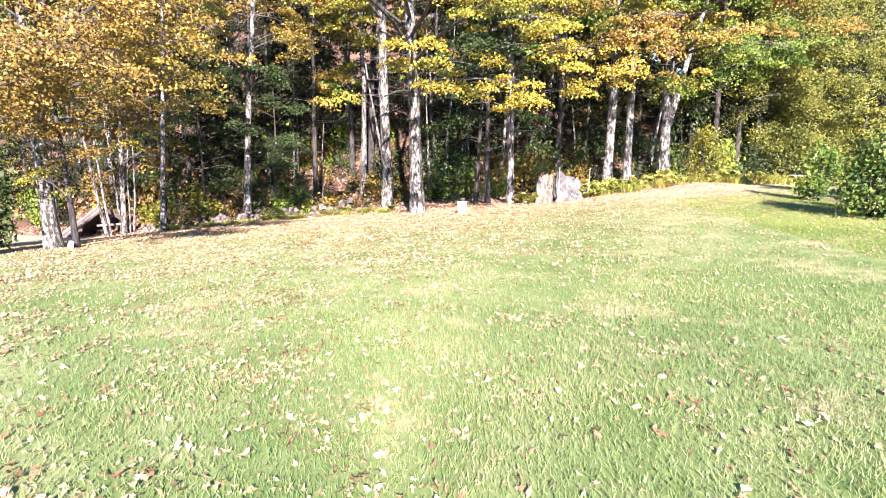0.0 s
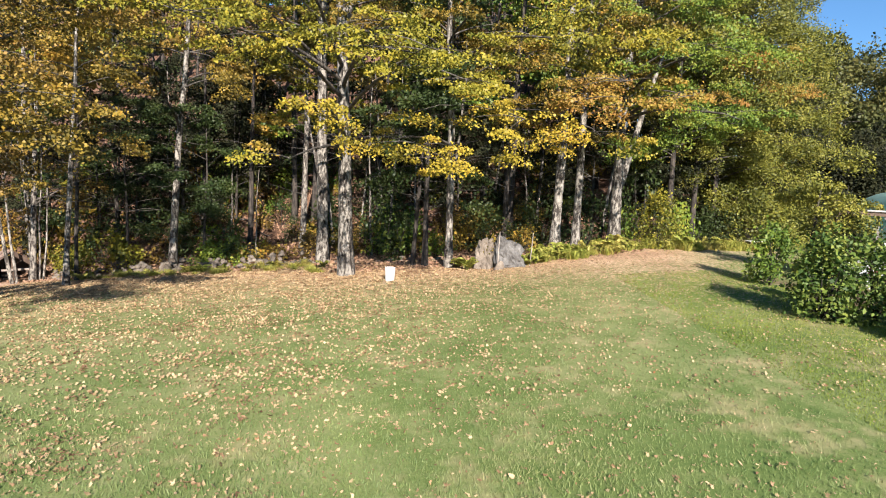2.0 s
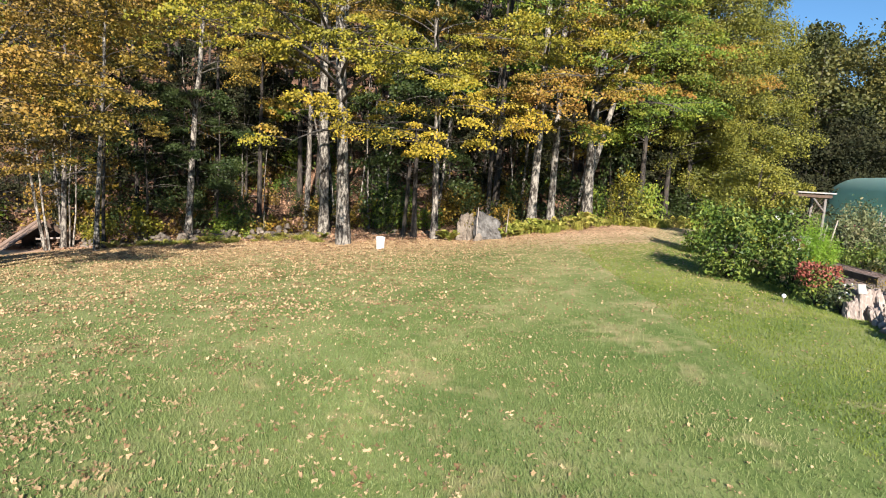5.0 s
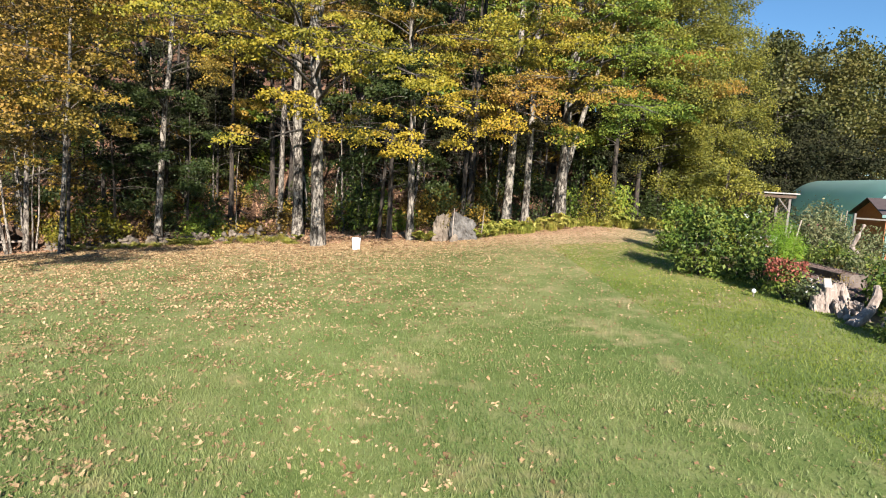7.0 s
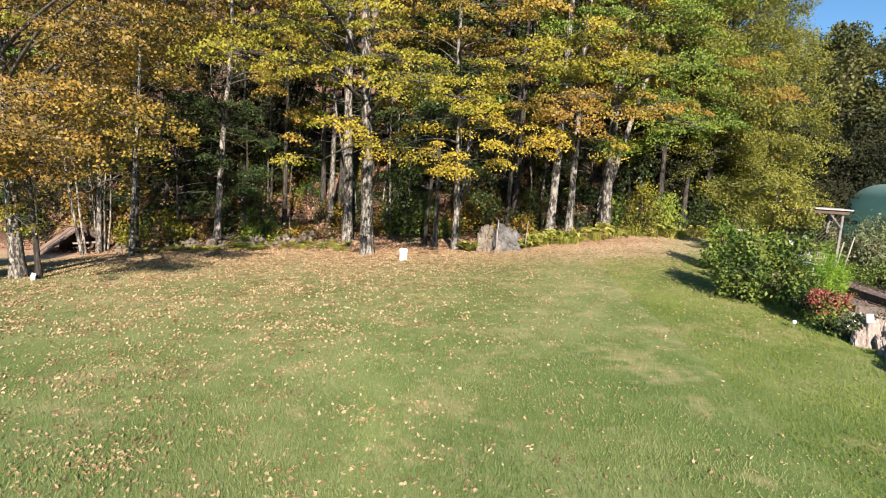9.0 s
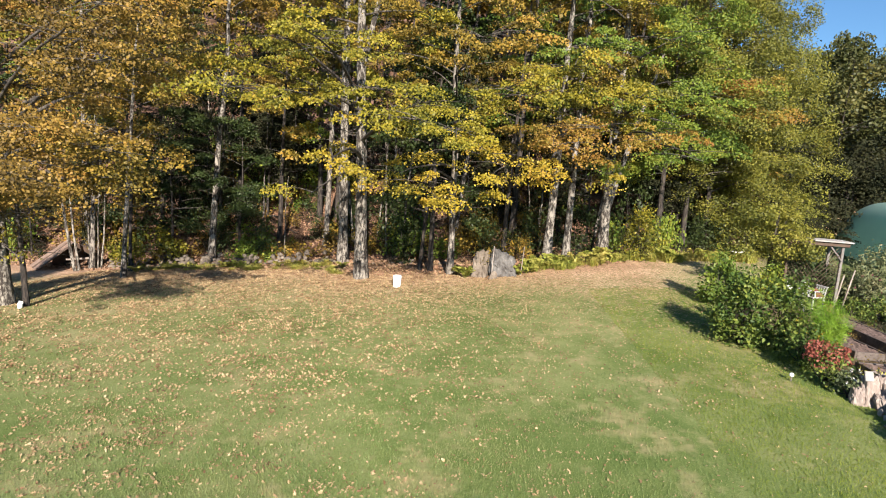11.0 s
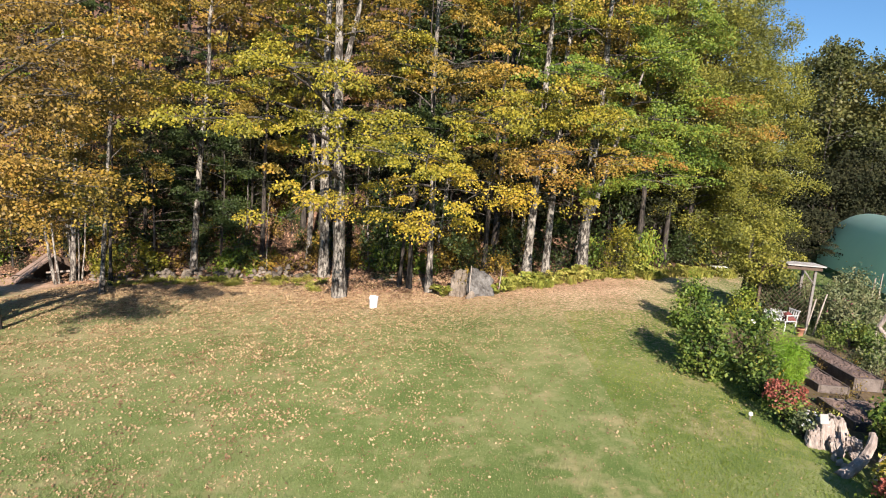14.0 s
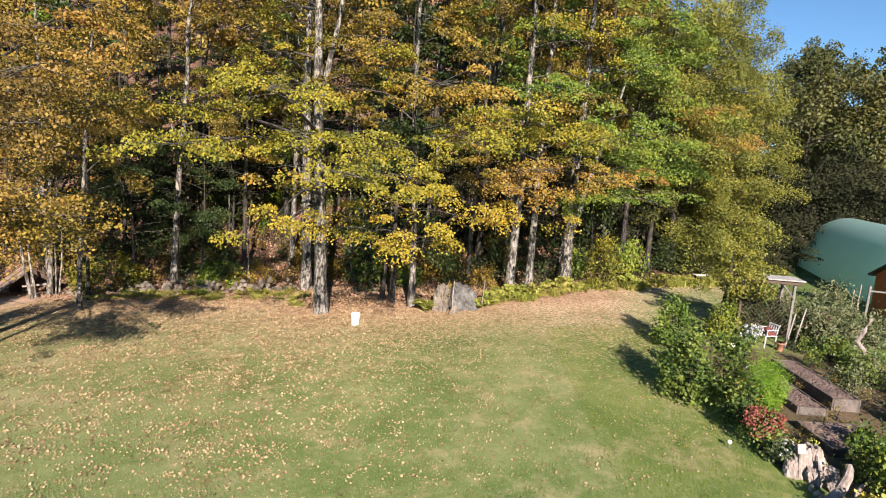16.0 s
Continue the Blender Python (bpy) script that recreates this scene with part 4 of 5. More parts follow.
brush = [shrub(-7.2, 30.0, 0.8, 0.9, 300, M_OLIVE, 0.1, 74, "brush", "thin olive brush on the wooded bank", U, stems=16),
         shrub(-10.9, 29.4, 0.9, 1.3, 320, M_DARKGREEN, 0.1, 75, "brush", "thin dark green brush on the wooded bank", U, stems=16),
         shrub(-4.6, 29.0, 0.7, 0.8, 240, M_RUSSET, 0.1, 76, "brush", "thin rusty brush on the wooded bank", U, stems=18)]
for i in range(75):
    x, y = rnd.uniform(-19, 9), 27.6 + 9 * rnd.random() ** 1.2
    if y < float(wood_edge(x)) + 1.6 or in_glade(x, y) and i % 3:
        continue
    c = copy_thing(brush[rnd.randrange(3)], pose(x, y, gz(x, y) - 0.03, 0, 0, rnd.uniform(0, 360)))
    k = rnd.uniform(0.7, 1.6)
    c.scale = (k, k, k * rnd.uniform(0.7, 1.3))

# low sprigs scattered up the open strip of the bank
sprig = shrub(-7.6, 31.0, 0.55, 0.55, 170, M_GREEN, 0.09, 77, "brush", "low green sprigs on the leaf-covered bank", U, stems=10)
for i in range(26):
    y = 28.6 + 15 * rnd.random()
    x = -6.0 - 0.57 * (y - 29) + rnd.uniform(-2.2, 2.2)
    c = copy_thing(sprig if i % 3 else brush[2], pose(x, y, gz(x, y) - 0.03, 0, 0, rnd.uniform(0, 360)))
    k = rnd.uniform(0.6, 1.5)
    c.scale = (k, k, k * rnd.uniform(0.7, 1.2))
FB = "fallen branches on the bank"
for i in range(9):
    y = 29 + 1.6 * i
    x = -6.4 - 0.57 * (y - 29) + rnd.uniform(-1.4, 1.6)
    ob = part("fallen_branch", pole_bm((-0.9, 0, 0.05), (0.9, 0.3, 0.16), 0.05, 0.022, 6, 300 + i, 0.25), M_BARK_GREY if i % 2 else M_BARK_DARK)
    ob.matrix_basis = pose(x, y, gz(x, y), rnd.gauss(0, 6), 0, rnd.uniform(-70, 70))
    tagged(ob, "fallen grey branch lying in the leaves of the bank", "branch", FB)

# thin bare stems in the wood
S = "thin stems in the wood"
stem = part("bare_sapling", pole_bm((0, 0, -0.1), (0.25, 0.05, 7.5), 0.045, 0.015, 6, 3), M_BARK_GREY)
tagged(stem, "thin bare grey sapling standing in the wood", "sapling", S)
stem.matrix_basis = pose(-17.3, 27.9, gz(-17.3, 27.9))
for i in range(60):
    x, y = rnd.uniform(-26, 13), 26.5 + 14 * rnd.random()
    if y < float(wood_edge(x)) + 1.5 or in_glade(x, y) and i % 2:
        continue
    c = copy_thing(stem, pose(x, y, gz(x, y), rnd.gauss(0, 4), rnd.gauss(0, 4), rnd.uniform(0, 360)))
    s = rnd.uniform(0.6, 1.5)
    c.scale = (s * 1.3, s * 1.3, s)

# thicket behind the greenhouse
T = "dark thicket behind the greenhouse"
thicket = tree(29, 47, 8, 0.06, 0.4, 2.8, 90, M_CONIFER, M_BARK_DARK, (0.1, 0), (0, -0.5), 0.19, 40, 1.0, seed=83, group=T, label="dark green evergreen of the thicket behind the greenhouse")
for i in range(14):
    x, y = 24.5 + 1.1 * i + rnd.uniform(-0.5, 0.5), 45 + rnd.uniform(-2.5, 4)
    c = copy_thing(thicket, pose(x, y, gz(x, y), 0, 0, rnd.uniform(0, 360)))
    s = rnd.uniform(0.8, 1.35)
    c.scale = (s, s, s)

for i, (x, y, k) in enumerate(((23.6, 35.2, 0.55), (25.6, 37.4, 0.6), (24.6, 39.4, 0.7), (27.4, 41.2, 0.7))):
    c = copy_thing(thicket, pose(x, y, gz(x, y), 0, 0, 77 * i))
    c.scale = (k, k, k * 0.7)

# far wooded hill beyond the greenhouse
F = "trees of the far hill"
far_kinds = [tree(50, 72, 15, 0.07, 0.6, 4.6, 150, M_FAR, M_BARK_DARK, (0, 0), (0, -1), 0.23, 58, 1.3, seed=80, group=F, thick=0.4, label="large olive-green tree on the hill behind the greenhouse"),
             tree(42, 62, 13, 0.07, 0.5, 4.0, 140, M_FAR, M_BARK_DARK, (0, 0), (0, -1), 0.22, 58, 1.2, seed=81, group=F, thick=0.4, label="dark olive tree on the hill behind the greenhouse")]
spots = []
for i in range(600):
    if len(spots) >= 17:
        break
    y = 54 + 40 * rnd.random() ** 1.3
    x = 3.9 + (y + 2) * rnd.uniform(0.54, 0.86)
    if any((x - a) ** 2 + (y - b) ** 2 < 16 for a, b in spots):
        continue
    spots.append((x, y))
    k = rnd.randrange(2)
    c = copy_thing(far_kinds[k], pose(x, y, gz(x, y) - 0.1, 0, 0, rnd.uniform(0, 360)))
    s = (5.8 + 0.24 * (y + 2) * rnd.uniform(0.84, 1.06) - gz(x, y)) / (15 if k == 0 else 13)
    c.scale = (min(s, 1.3), min(s, 1.3), s)

# ---- things along the edge of the wood ----
def boulder(x, y, sx, sy, sz, seed, rz=0.0, label="", group="", z=None, mat=None, name="boulder"):
    ob = part(name, rock_bm(sx, sy, sz, seed), mat or M_STONE)
    ob.matrix_basis = pose(x, y, (gz(x, y) if z is None else z) - 0.06 * sz, 0, 0, rz)
    return tagged(ob, label, "stone", group)


def crag(x, y, sx, sy, sz, seed, rz, slant, label, mat=None, name="boulder", category="stone", group=""):
    """A blocky weathered rock with a steep face and a broken, slanting top."""
    bm = bmesh.new()
    bmesh.ops.create_cube(bm, size=2)
    bmesh.ops.subdivide_edges(bm, edges=list(bm.edges), cuts=9, use_grid_fill=True)
    for v in bm.verts:
        c = v.co
        n3 = max(abs(c.x), abs(c.y), abs(c.z))
        r = (abs(c.x) ** 5 + abs(c.y) ** 5 + abs(c.z) ** 5) ** 0.2
        c = c * (n3 / r)
        o = Vector((seed * 3.1, seed * 1.7, 0))
        c = c * (1 + 0.24 * noise.noise(c * 1.3 + o) + 0.2 * noise.noise(c * 3.0 + o) + 0.05 * noise.noise(c * 8 + o) - 0.12 * (noise.noise(Vector((c.x * 4, c.y * 4, c.z * 0.8)) + o) > 0.25))
        z = (c.z + 1) / 2
        v.co = Vector((c.x * sx * (1 - 0.14 * z), c.y * sy * (1 - 0.2 * z) + 0.1 * z, z * sz * (1 + slant * c.x)))
    bmesh.ops.recalc_face_normals(bm, faces=bm.faces)
    ob = part(name, bm, mat or M_ROCK)
    ob.matrix_basis = pose(x, y, gz(x, y) - 0.08, 0, 0, rz)
    return tagged(ob, label, category, group)


crag(4.38, 21.75, 0.56, 0.5, 1.02, 3, 6, -0.16, "broad grey boulder with a weathered steep face at the wood's edge")
crag(3.5, 21.6, 0.33, 0.36, 1.12, 7, -14, 0.06, "pale lichened boulder leaning on a broader one", M_STONE)
shrub(3.75, 21.5, 0.3, 1.15, 260, M_OLIVE, 0.07, 111, "shrub", "thin olive weed growing over the boulders")
boulder(4.0, 21.05, 0.3, 0.25, 0.3, 9, 0, "small grey stone at the foot of the boulders")
for x, y, top, dx in ((3.95, 20.98, 1.35, 0.02), (5.15, 21.6, 1.2, 0.08)):
    ob = part("stick", pole_bm((0, 0, -0.1), (dx, 0.05, top), 0.02, 0.014, 7, int(x * 9)), M_DRIFT)
    ob.matrix_basis = pose(x, y, gz(x, y))
    tagged(ob, "thin upright bare stick in front of the boulders", "stick", "sticks by the boulders")

bucket = thing("bucket", 0.3, 19.6, None, 20, "white plastic bucket standing among fallen leaves", "bucket")
bm = bmesh.new()
prof = [(0.0, 0.012), (0.135, 0.012), (0.137, 0.0), (0.142, 0.0), (0.162, 0.36), (0.172, 0.362), (0.172, 0.385), (0.163, 0.39), (0.168, 0.43), (0.174, 0.434), (0.174, 0.442), (0.16, 0.442), (0.14, 0.03), (0.0, 0.03)]
rings = []
for r, z in prof:
    rings.append([bm.verts.new((r * math.cos(a), r * math.sin(a), z)) for a in np.linspace(0, 2 * math.pi, 28, endpoint=False)] if r else [bm.verts.new((0, 0, z))])
for a, b in zip(rings, rings[1:]):
    for i in range(28):
        q = [a[i % len(a)], a[(i + 1) % len(a)], b[(i + 1) % len(b)], b[i % len(b)]]
        q = list(dict.fromkeys(q))
        if len(q) > 2:
            bm.faces.new(q)
bmesh.ops.recalc_face_normals(bm, faces=bm.faces)
part("pail", bm, M_WHITE, bucket)
v, q = tube([(0.176 * math.cos(a), 0.02 - 0.06 * math.sin(a), 0.40 - 0.15 * math.sin(a)) for a in np.linspace(0, math.pi, 12)], np.full(12, 0.004), 5)
part("handle", mesh_of("handle", v, q, M_WIRE, True), M_WIRE, bucket, "thin wire handle")

jug = thing("jug", -11.75, 15.75, None, 30, "small white plastic jug standing at the foot of a tree", "jug")
v, q = tube([(0, 0, 0), (0, 0, 0.01), (0, 0, 0.15), (0, 0, 0.19), (0, 0, 0.21), (0, 0, 0.25), (0, 0, 0.252)], [0.07, 0.078, 0.078, 0.055, 0.028, 0.028, 0.001], 16)
part("body", mesh_of("body", v, q, M_WHITE, True), M_WHITE, jug)
v, q = tube([(0.026, 0, 0.23), (0.07, 0, 0.225), (0.085, 0, 0.18), (0.075, 0, 0.13)], np.full(4, 0.01), 6)
part("handle", mesh_of("handle", v, q, M_WHITE, True), M_WHITE, jug)

# the old stone wall at the foot of the bank
SW = "stones of the old wall"
rnd = random.Random(21)
stone_meshes = []
for k in range(5):
    bm = rock_bm(0.27, 0.23, 0.24, 30 + k, 0.26, 2)
    me = bpy.data.meshes.new("wall_stone")
    bm.to_mesh(me)
    bm.free()
    me.materials.append(M_STONE)
    stone_meshes.append(me)
x = -17.0
while x < 2.6:
    y = float(np.interp(x, [-17, -11, -6, -3, -1, 3], [28.2, 27.4, 26.4, 26.6, 25.6, 24.6])) + rnd.gauss(0, 0.15)
    for layer in range(rnd.choice((2, 3, 3, 4)) if x < -4 else rnd.choice((1, 1, 2))):
        ob = new("wall_stone", stone_meshes[rnd.randrange(5)])
        k = rnd.uniform(0.5, 1.15)
        ob.matrix_basis = pose(x + rnd.gauss(0, 0.12), y + 0.14 * layer, gz(x, y) - 0.05 + 0.16 * layer, rnd.gauss(0, 12), rnd.gauss(0, 12), rnd.uniform(0, 360))
        ob.scale = (k * 1.15, k, k * rnd.uniform(0.6, 1.0))
        tagged(ob, "grey fieldstone of a tumbled wall at the wood's edge", "stone", SW)
    x += rnd.uniform(0.2, 0.4) if x < -4 else rnd.uniform(0.35, 0.7)

# ferns and weeds along the edge
FE = "ferns along the wood's edge"


def fern(x, y, r, h, seed, mat=None):
    """A tuft of arching fronds, each with two rows of leaflets."""
    rg = np.random.default_rng(seed)
    root = thing("fern", x, y, None, 0, "yellow-green fern clump at the edge of the lawn", "fern", FE)
    lp, ln, al, pieces = [], [], [], []
    for i in range(13):
        az = rg.random() * 2 * math.pi
        d = np.array([math.cos(az), math.sin(az), 0])
        rr, hh = r * rg.uniform(0.6, 1.1), h * rg.uniform(0.7, 1.15)
        u = np.linspace(0, 1, 7)
        path = d * (rr * u**1.2)[:, None] + np.array([0, 0, 1]) * (hh * np.sin(u * 1.9) / 0.95)[:, None]
        pieces.append(tube(path, np.linspace(0.006, 0.002, 7), 3))
        side = np.array([-d[1], d[0], 0])
        for k in np.linspace(0.2, 1, 13):
            c = np.array([np.interp(k, u, path[:, j]) for j in range(3)])
            for sgn in (-1, 1):
                ll = 0.16 * (1.1 - 0.75 * k)
                lp.append(c + side * sgn * ll * 0.5)
                ln.append(np.array([0, -0.2, 1]) + rg.normal(size=3) * 0.35)
                al.append(side * sgn + d * 0.4)
    v, q = joined(pieces)
    part("stalk", mesh_of("stalk", v, q, mat or M_FERN), mat or M_FERN, root)
    part("frond", leaf_mesh("frond", np.array(lp), np.array(ln), rg.uniform(0.12, 0.22, len(lp)), mat or M_FERN, rg, 0.3, np.array(al)), mat or M_FERN, root)
    return root


ferns = [fern(6.4, 23.0, 0.55, 0.5, 1), fern(8.6, 23.7, 0.5, 0.45, 2), fern(12.0, 25.6, 0.6, 0.55, 3)]
for i in range(42):
    x = 5.2 + 7.5 * rnd.random() if i % 3 else rnd.uniform(5.0, 17.5)
    x = round(x / 1.1) * 1.1 + rnd.gauss(0, 0.3)
    y = float(wood_edge(x)) + rnd.uniform(-0.3, 0.6)
    c = copy_thing(ferns[i % 3], pose(x, y, gz(x, y), 0, 0, rnd.uniform(0, 360)))
    s = rnd.uniform(0.4, 0.8)
    c.scale = (s, s, s * rnd.uniform(0.9, 1.5))
for x, y in ((2.9, 21.3), (3.2, 21.8), (5.1, 21.6), (5.4, 21.9), (2.6, 22.2), (-7.5, 25.6), (-6.4, 25.5), (-5.2, 25.3), (-9.4, 26.0), (-13.5, 25.2), (-3.0, 24.6), (-8.6, 25.8)):
    c = copy_thing(ferns[rnd.randrange(3)], pose(x, y, gz(x, y), 0, 0, rnd.uniform(0, 360)))
    s = rnd.uniform(0.5, 0.9)
    c.scale = (s, s, s * 0.8)



def tuft(x, y, h, seed, mat):
    """A tuft of long arching grass."""
    rg = np.random.default_rng(seed)
    n = 170
    az, out_r = rg.random(n) * 2 * math.pi, rg.uniform(0.3, 1.25, n) * h
    base = np.stack([rg.normal(size=n) * 0.1, rg.normal(size=n) * 0.1, 0 * az - 0.03], 1)
    d = np.stack([np.cos(az), np.sin(az), 0 * az], 1)
    side = np.stack([-d[:, 1], d[:, 0], 0 * az], 1) * 0.011
    hh = h * rg.uniform(0.35, 1.15, n)[:, None]
    mid = base + d * out_r[:, None] * 0.35 + np.array([0, 0, 0.7]) * hh
    tip = base + d * out_r[:, None] + np.array([0, 0, 0.85]) * hh
    v = np.stack([base - side, base + side, mid + side, mid - side, mid - side, mid + side, tip + side * 0.1, tip - side * 0.1], 1).reshape(-1, 3)
    root = thing("grass_tuft", x, y, None, 0, "tuft of long yellow-green grass at the lawn's edge", "grass", "grass tufts at the edge")
    part("blade", mesh_of("blade", v, np.arange(len(v)).reshape(-1, 4), mat), mat, root)
    return root


tufts = [tuft(9.4, 24.2, 0.42, 1, M_FERN), tuft(13.0, 26.2, 0.5, 2, M_FERN), tuft(7.6, 23.6, 0.45, 3, M_FERN)]
for i in range(72):
    x = rnd.uniform(5.0, 19.5) if i < 62 else rnd.uniform(-14, -3)
    y = float(wood_edge(x)) + (rnd.uniform(-0.5, 0.9) if i < 62 else rnd.uniform(0.0, 1.2))
    if 30 < i < 62:
        x = rnd.uniform(10.5, 18.5)
        y = float(wood_edge(x)) + rnd.uniform(-0.4, 0.5)
    c = copy_thing(tufts[rnd.randrange(3) if i < 31 else rnd.randrange(2)], pose(x, y, gz(x, y), 0, 0, rnd.uniform(0, 360)))
    k = rnd.uniform(0.6, 1.3) if i < 62 else rnd.uniform(0.5, 0.8)
    c.scale = (k, k, k)

for i in range(42):
    x = rnd.uniform(-13.5, -2.6)
    y = float(wood_edge(x)) + rnd.uniform(-0.9, 0.7)
    c = copy_thing(tufts[rnd.randrange(3)], pose(x, y, gz(x, y), 0, 0, rnd.uniform(0, 360)))
    k = rnd.uniform(0.35, 0.75)
    c.scale = (k * 1.4, k * 1.4, k * 0.8)

# unseen shrubs, added only to cast the broad shadow over the lawn's corner
for i, (x, y, r, h) in enumerate(((-14.1, 14.8, 1.15, 4.3), (-18.0, 19.4, 1.0, 4.0))):
    shrub(x, y, r, h, 4500, M_DARKGREEN, 0.15, 110 + 10 * i, "shrub", "tall dark shrub out of view, added to shade the lawn's corner", tall=0.9)
shrub(10.9, 24.8, 0.95, 2.5, 2000, M_YELLOWGREEN, 0.1, 101, "shrub", "golden-yellow young tree in front of the wood", tall=0.8)
shrub(16.6, 32.2, 1.4, 2.0, 2200, M_DARKGREEN, 0.12, 104, "shrub", "dark green leafy bush at the end of the lawn")
shrub(18.6, 31.5, 1.9, 3.4, 3200, M_OLIVEGREEN, 0.12, 105, "shrub", "olive-green bush at the end of the lawn")
shrub(20.6, 32.5, 1.8, 3.0, 3000, M_OLIVEGREEN, 0.12, 106, "shrub", "olive-green bush at the end of the lawn")
shrub(-8.8, 28.3, 1.2, 1.0, 1300, M_GREEN, 0.13, 107, "shrub", "low green bush behind the stone wall")
shrub(-16.4, 28.8, 0.9, 2.0, 900, M_YELLOWGREEN, 0.12, 109, "shrub", "yellow-green bush by the leaning stems")

# leaning pale stems and the lean-to at the corner of the wood
LS = "leaning pale stems"
for x, y, dx, top, r in ((-18.1, 27.2, -1.2, 6.2, 0.085), (-17.95, 27.3, -0.75, 5.0, 0.065), (-17.0, 27.7, 0.1, 4.6, 0.05)):
    ob = part("leaning_sapling", pole_bm((0, 0, -0.1), (dx, 0.3, top), r, r * 0.55, 8, int(x * -10)), M_BARK_PALE)
    ob.matrix_basis = pose(x, y, gz(x, y))
    tagged(ob, "pale grey sapling leaning at the corner of the wood", "sapling", LS)

lean_to = thing("lean_to", -19.0, 28.3, None, 48, "low lean-to of weathered planks over a dark opening", "lean-to")
for i in range(8):
    part("roof_board", box_bm(2.3, 0.2, 0.04, 0.008, (-0.95, -0.72 + 0.205 * i, 0.72), (0, -38 + 1.2 * (i % 3), 0)), M_EARTHY if i % 4 else M_BROWNWOOD, lean_to)
for px, ph in ((-0.05, 1.25), (0.78, 0.8)):
    for py in (-0.62, 0.62):
        part("post", box_bm(0.09, 0.09, ph, 0.01, (px, py, -0.05)), M_BROWNWOOD, lean_to)
part("back_board", box_bm(1.7, 0.05, 1.05, 0.01, (0.0, 0.7, 0.0)), M_BROWNWOOD, lean_to)
part("end_board", box_bm(0.05, 1.3, 0.75, 0.01, (0.86, 0.0, 0.0)), M_BROWNWOOD, lean_to)
part("front_slope", box_bm(1.35, 0.05, 0.2, 0.01, (0.42, -0.68, 0.9), (0, 36, 0)), M_BROWNWOOD, lean_to)
part("rail", box_bm(1.5, 0.05, 0.1, 0.01, (0.25, -0.76, 0.5)), M_DRIFT, lean_to, "pale bleached rail")
for i in range(9):
    part("log", pole_bm((-0.3 + 0.13 * (i % 5), -0.3, 0.07 + 0.13 * (i // 5)), (-0.3 + 0.13 * (i % 5), 0.5, 0.07 + 0.13 * (i // 5)), 0.065, 0.06, 8, i, 0.0), M_BARK_DARK, lean_to)

bench = thing("bench", 17.3, 29.4, None, 8, "white-topped wooden bench at the edge of the trees", "bench")
for i in range(3):
    part("seat_board", box_bm(0.85, 0.13, 0.04, 0.008, (0, -0.15 + 0.15 * i, 0.44)), M_WHITEPAINT, bench)
for px in (-0.33, 0.33):
    part("leg", box_bm(0.08, 0.38, 0.44, 0.008, (px, 0, 0)), M_BROWNWOOD, bench)
part("stretcher", box_bm(0.66, 0.05, 0.08, 0.008, (0, 0, 0.2)), M_BROWNWOOD, bench)

# ---- the garden ----
GB = "bushes of the garden border"
shrub(10.15, 12.9, 0.74, 1.95, 3200, M_GARDEN, 0.1, 120, "garden_bush", "dense dark green garden bush beside the lawn", GB, slim=0.3)
shrub(11.25, 12.9, 0.66, 1.9, 2300, M_GARDEN, 0.095, 122, "garden_bush", "green garden bush dotted with white flowers", GB, slim=0.3, flowers=(M_WHITEFLOWER, 8, 0.045, 0.5))
shrub(11.3, 17.0, 0.6, 1.95, 1800, M_GREEN, 0.1, 121, "garden_bush", "yellowish-green garden bush standing beside the lawn", GB, slim=0.3)
shrub(13.7, 18.8, 0.7, 1.5, 2000, M_GREEN, 0.08, 132, "garden_bush", "yellowish-green garden bush by the arbour", GB, slim=0.3)
shrub(11.0, 11.5, 0.5, 1.1, 1500, M_GARDEN, 0.075, 123, "garden_bush", "green garden bush with a few yellow blooms", GB, slim=0.3, flowers=(M_GOLD, 22, 0.05, 0.3))
shrub(10.9, 10.4, 0.55, 0.85, 1300, M_GARDEN, 0.06, 125, "flower_clump", "clump of bright coral-red garden flowers", flowers=(M_RED, 330, 0.045, 0.45))
shrub(11.0, 7.0, 0.45, 0.6, 900, M_GARDEN, 0.06, 126, "flower_clump", "clump of bright coral-red garden flowers", flowers=(M_RED, 200, 0.06, 0.6))
shrub(11.35, 7.65, 0.35, 0.75, 600, M_FERN, 0.07, 127, "flower_clump", "yellow garden plant among bleached wood", flowers=(M_GOLD, 60, 0.06, 0.4))
shrub(13.45, 10.55, 0.55, 0.85, 1000, M_GREEN, 0.085, 133, "garden_bush", "fresh green leafy garden plant", GB)
shrub(13.0, 9.55, 0.5, 0.75, 900, M_GARDEN, 0.08, 134, "garden_bush", "green leafy garden plant beside the bed", GB)
shrub(12.6, 8.2, 0.85, 1.2, 2000, M_GREEN, 0.085, 128, "garden_bush", "fresh green leafy garden plant", GB)
shrub(11.0, 9.7, 0.28, 0.6, 300, M_GREY, 0.07, 129, "flower_clump", "grey-leaved plant with white flowers beside the lawn", flowers=(M_WHITEFLOWER, 7, 0.05, 0.5))
shrub(11.6, 10.0, 0.4, 0.5, 500, M_FERN, 0.06, 130, "flower_clump", "low yellow-green garden plant")

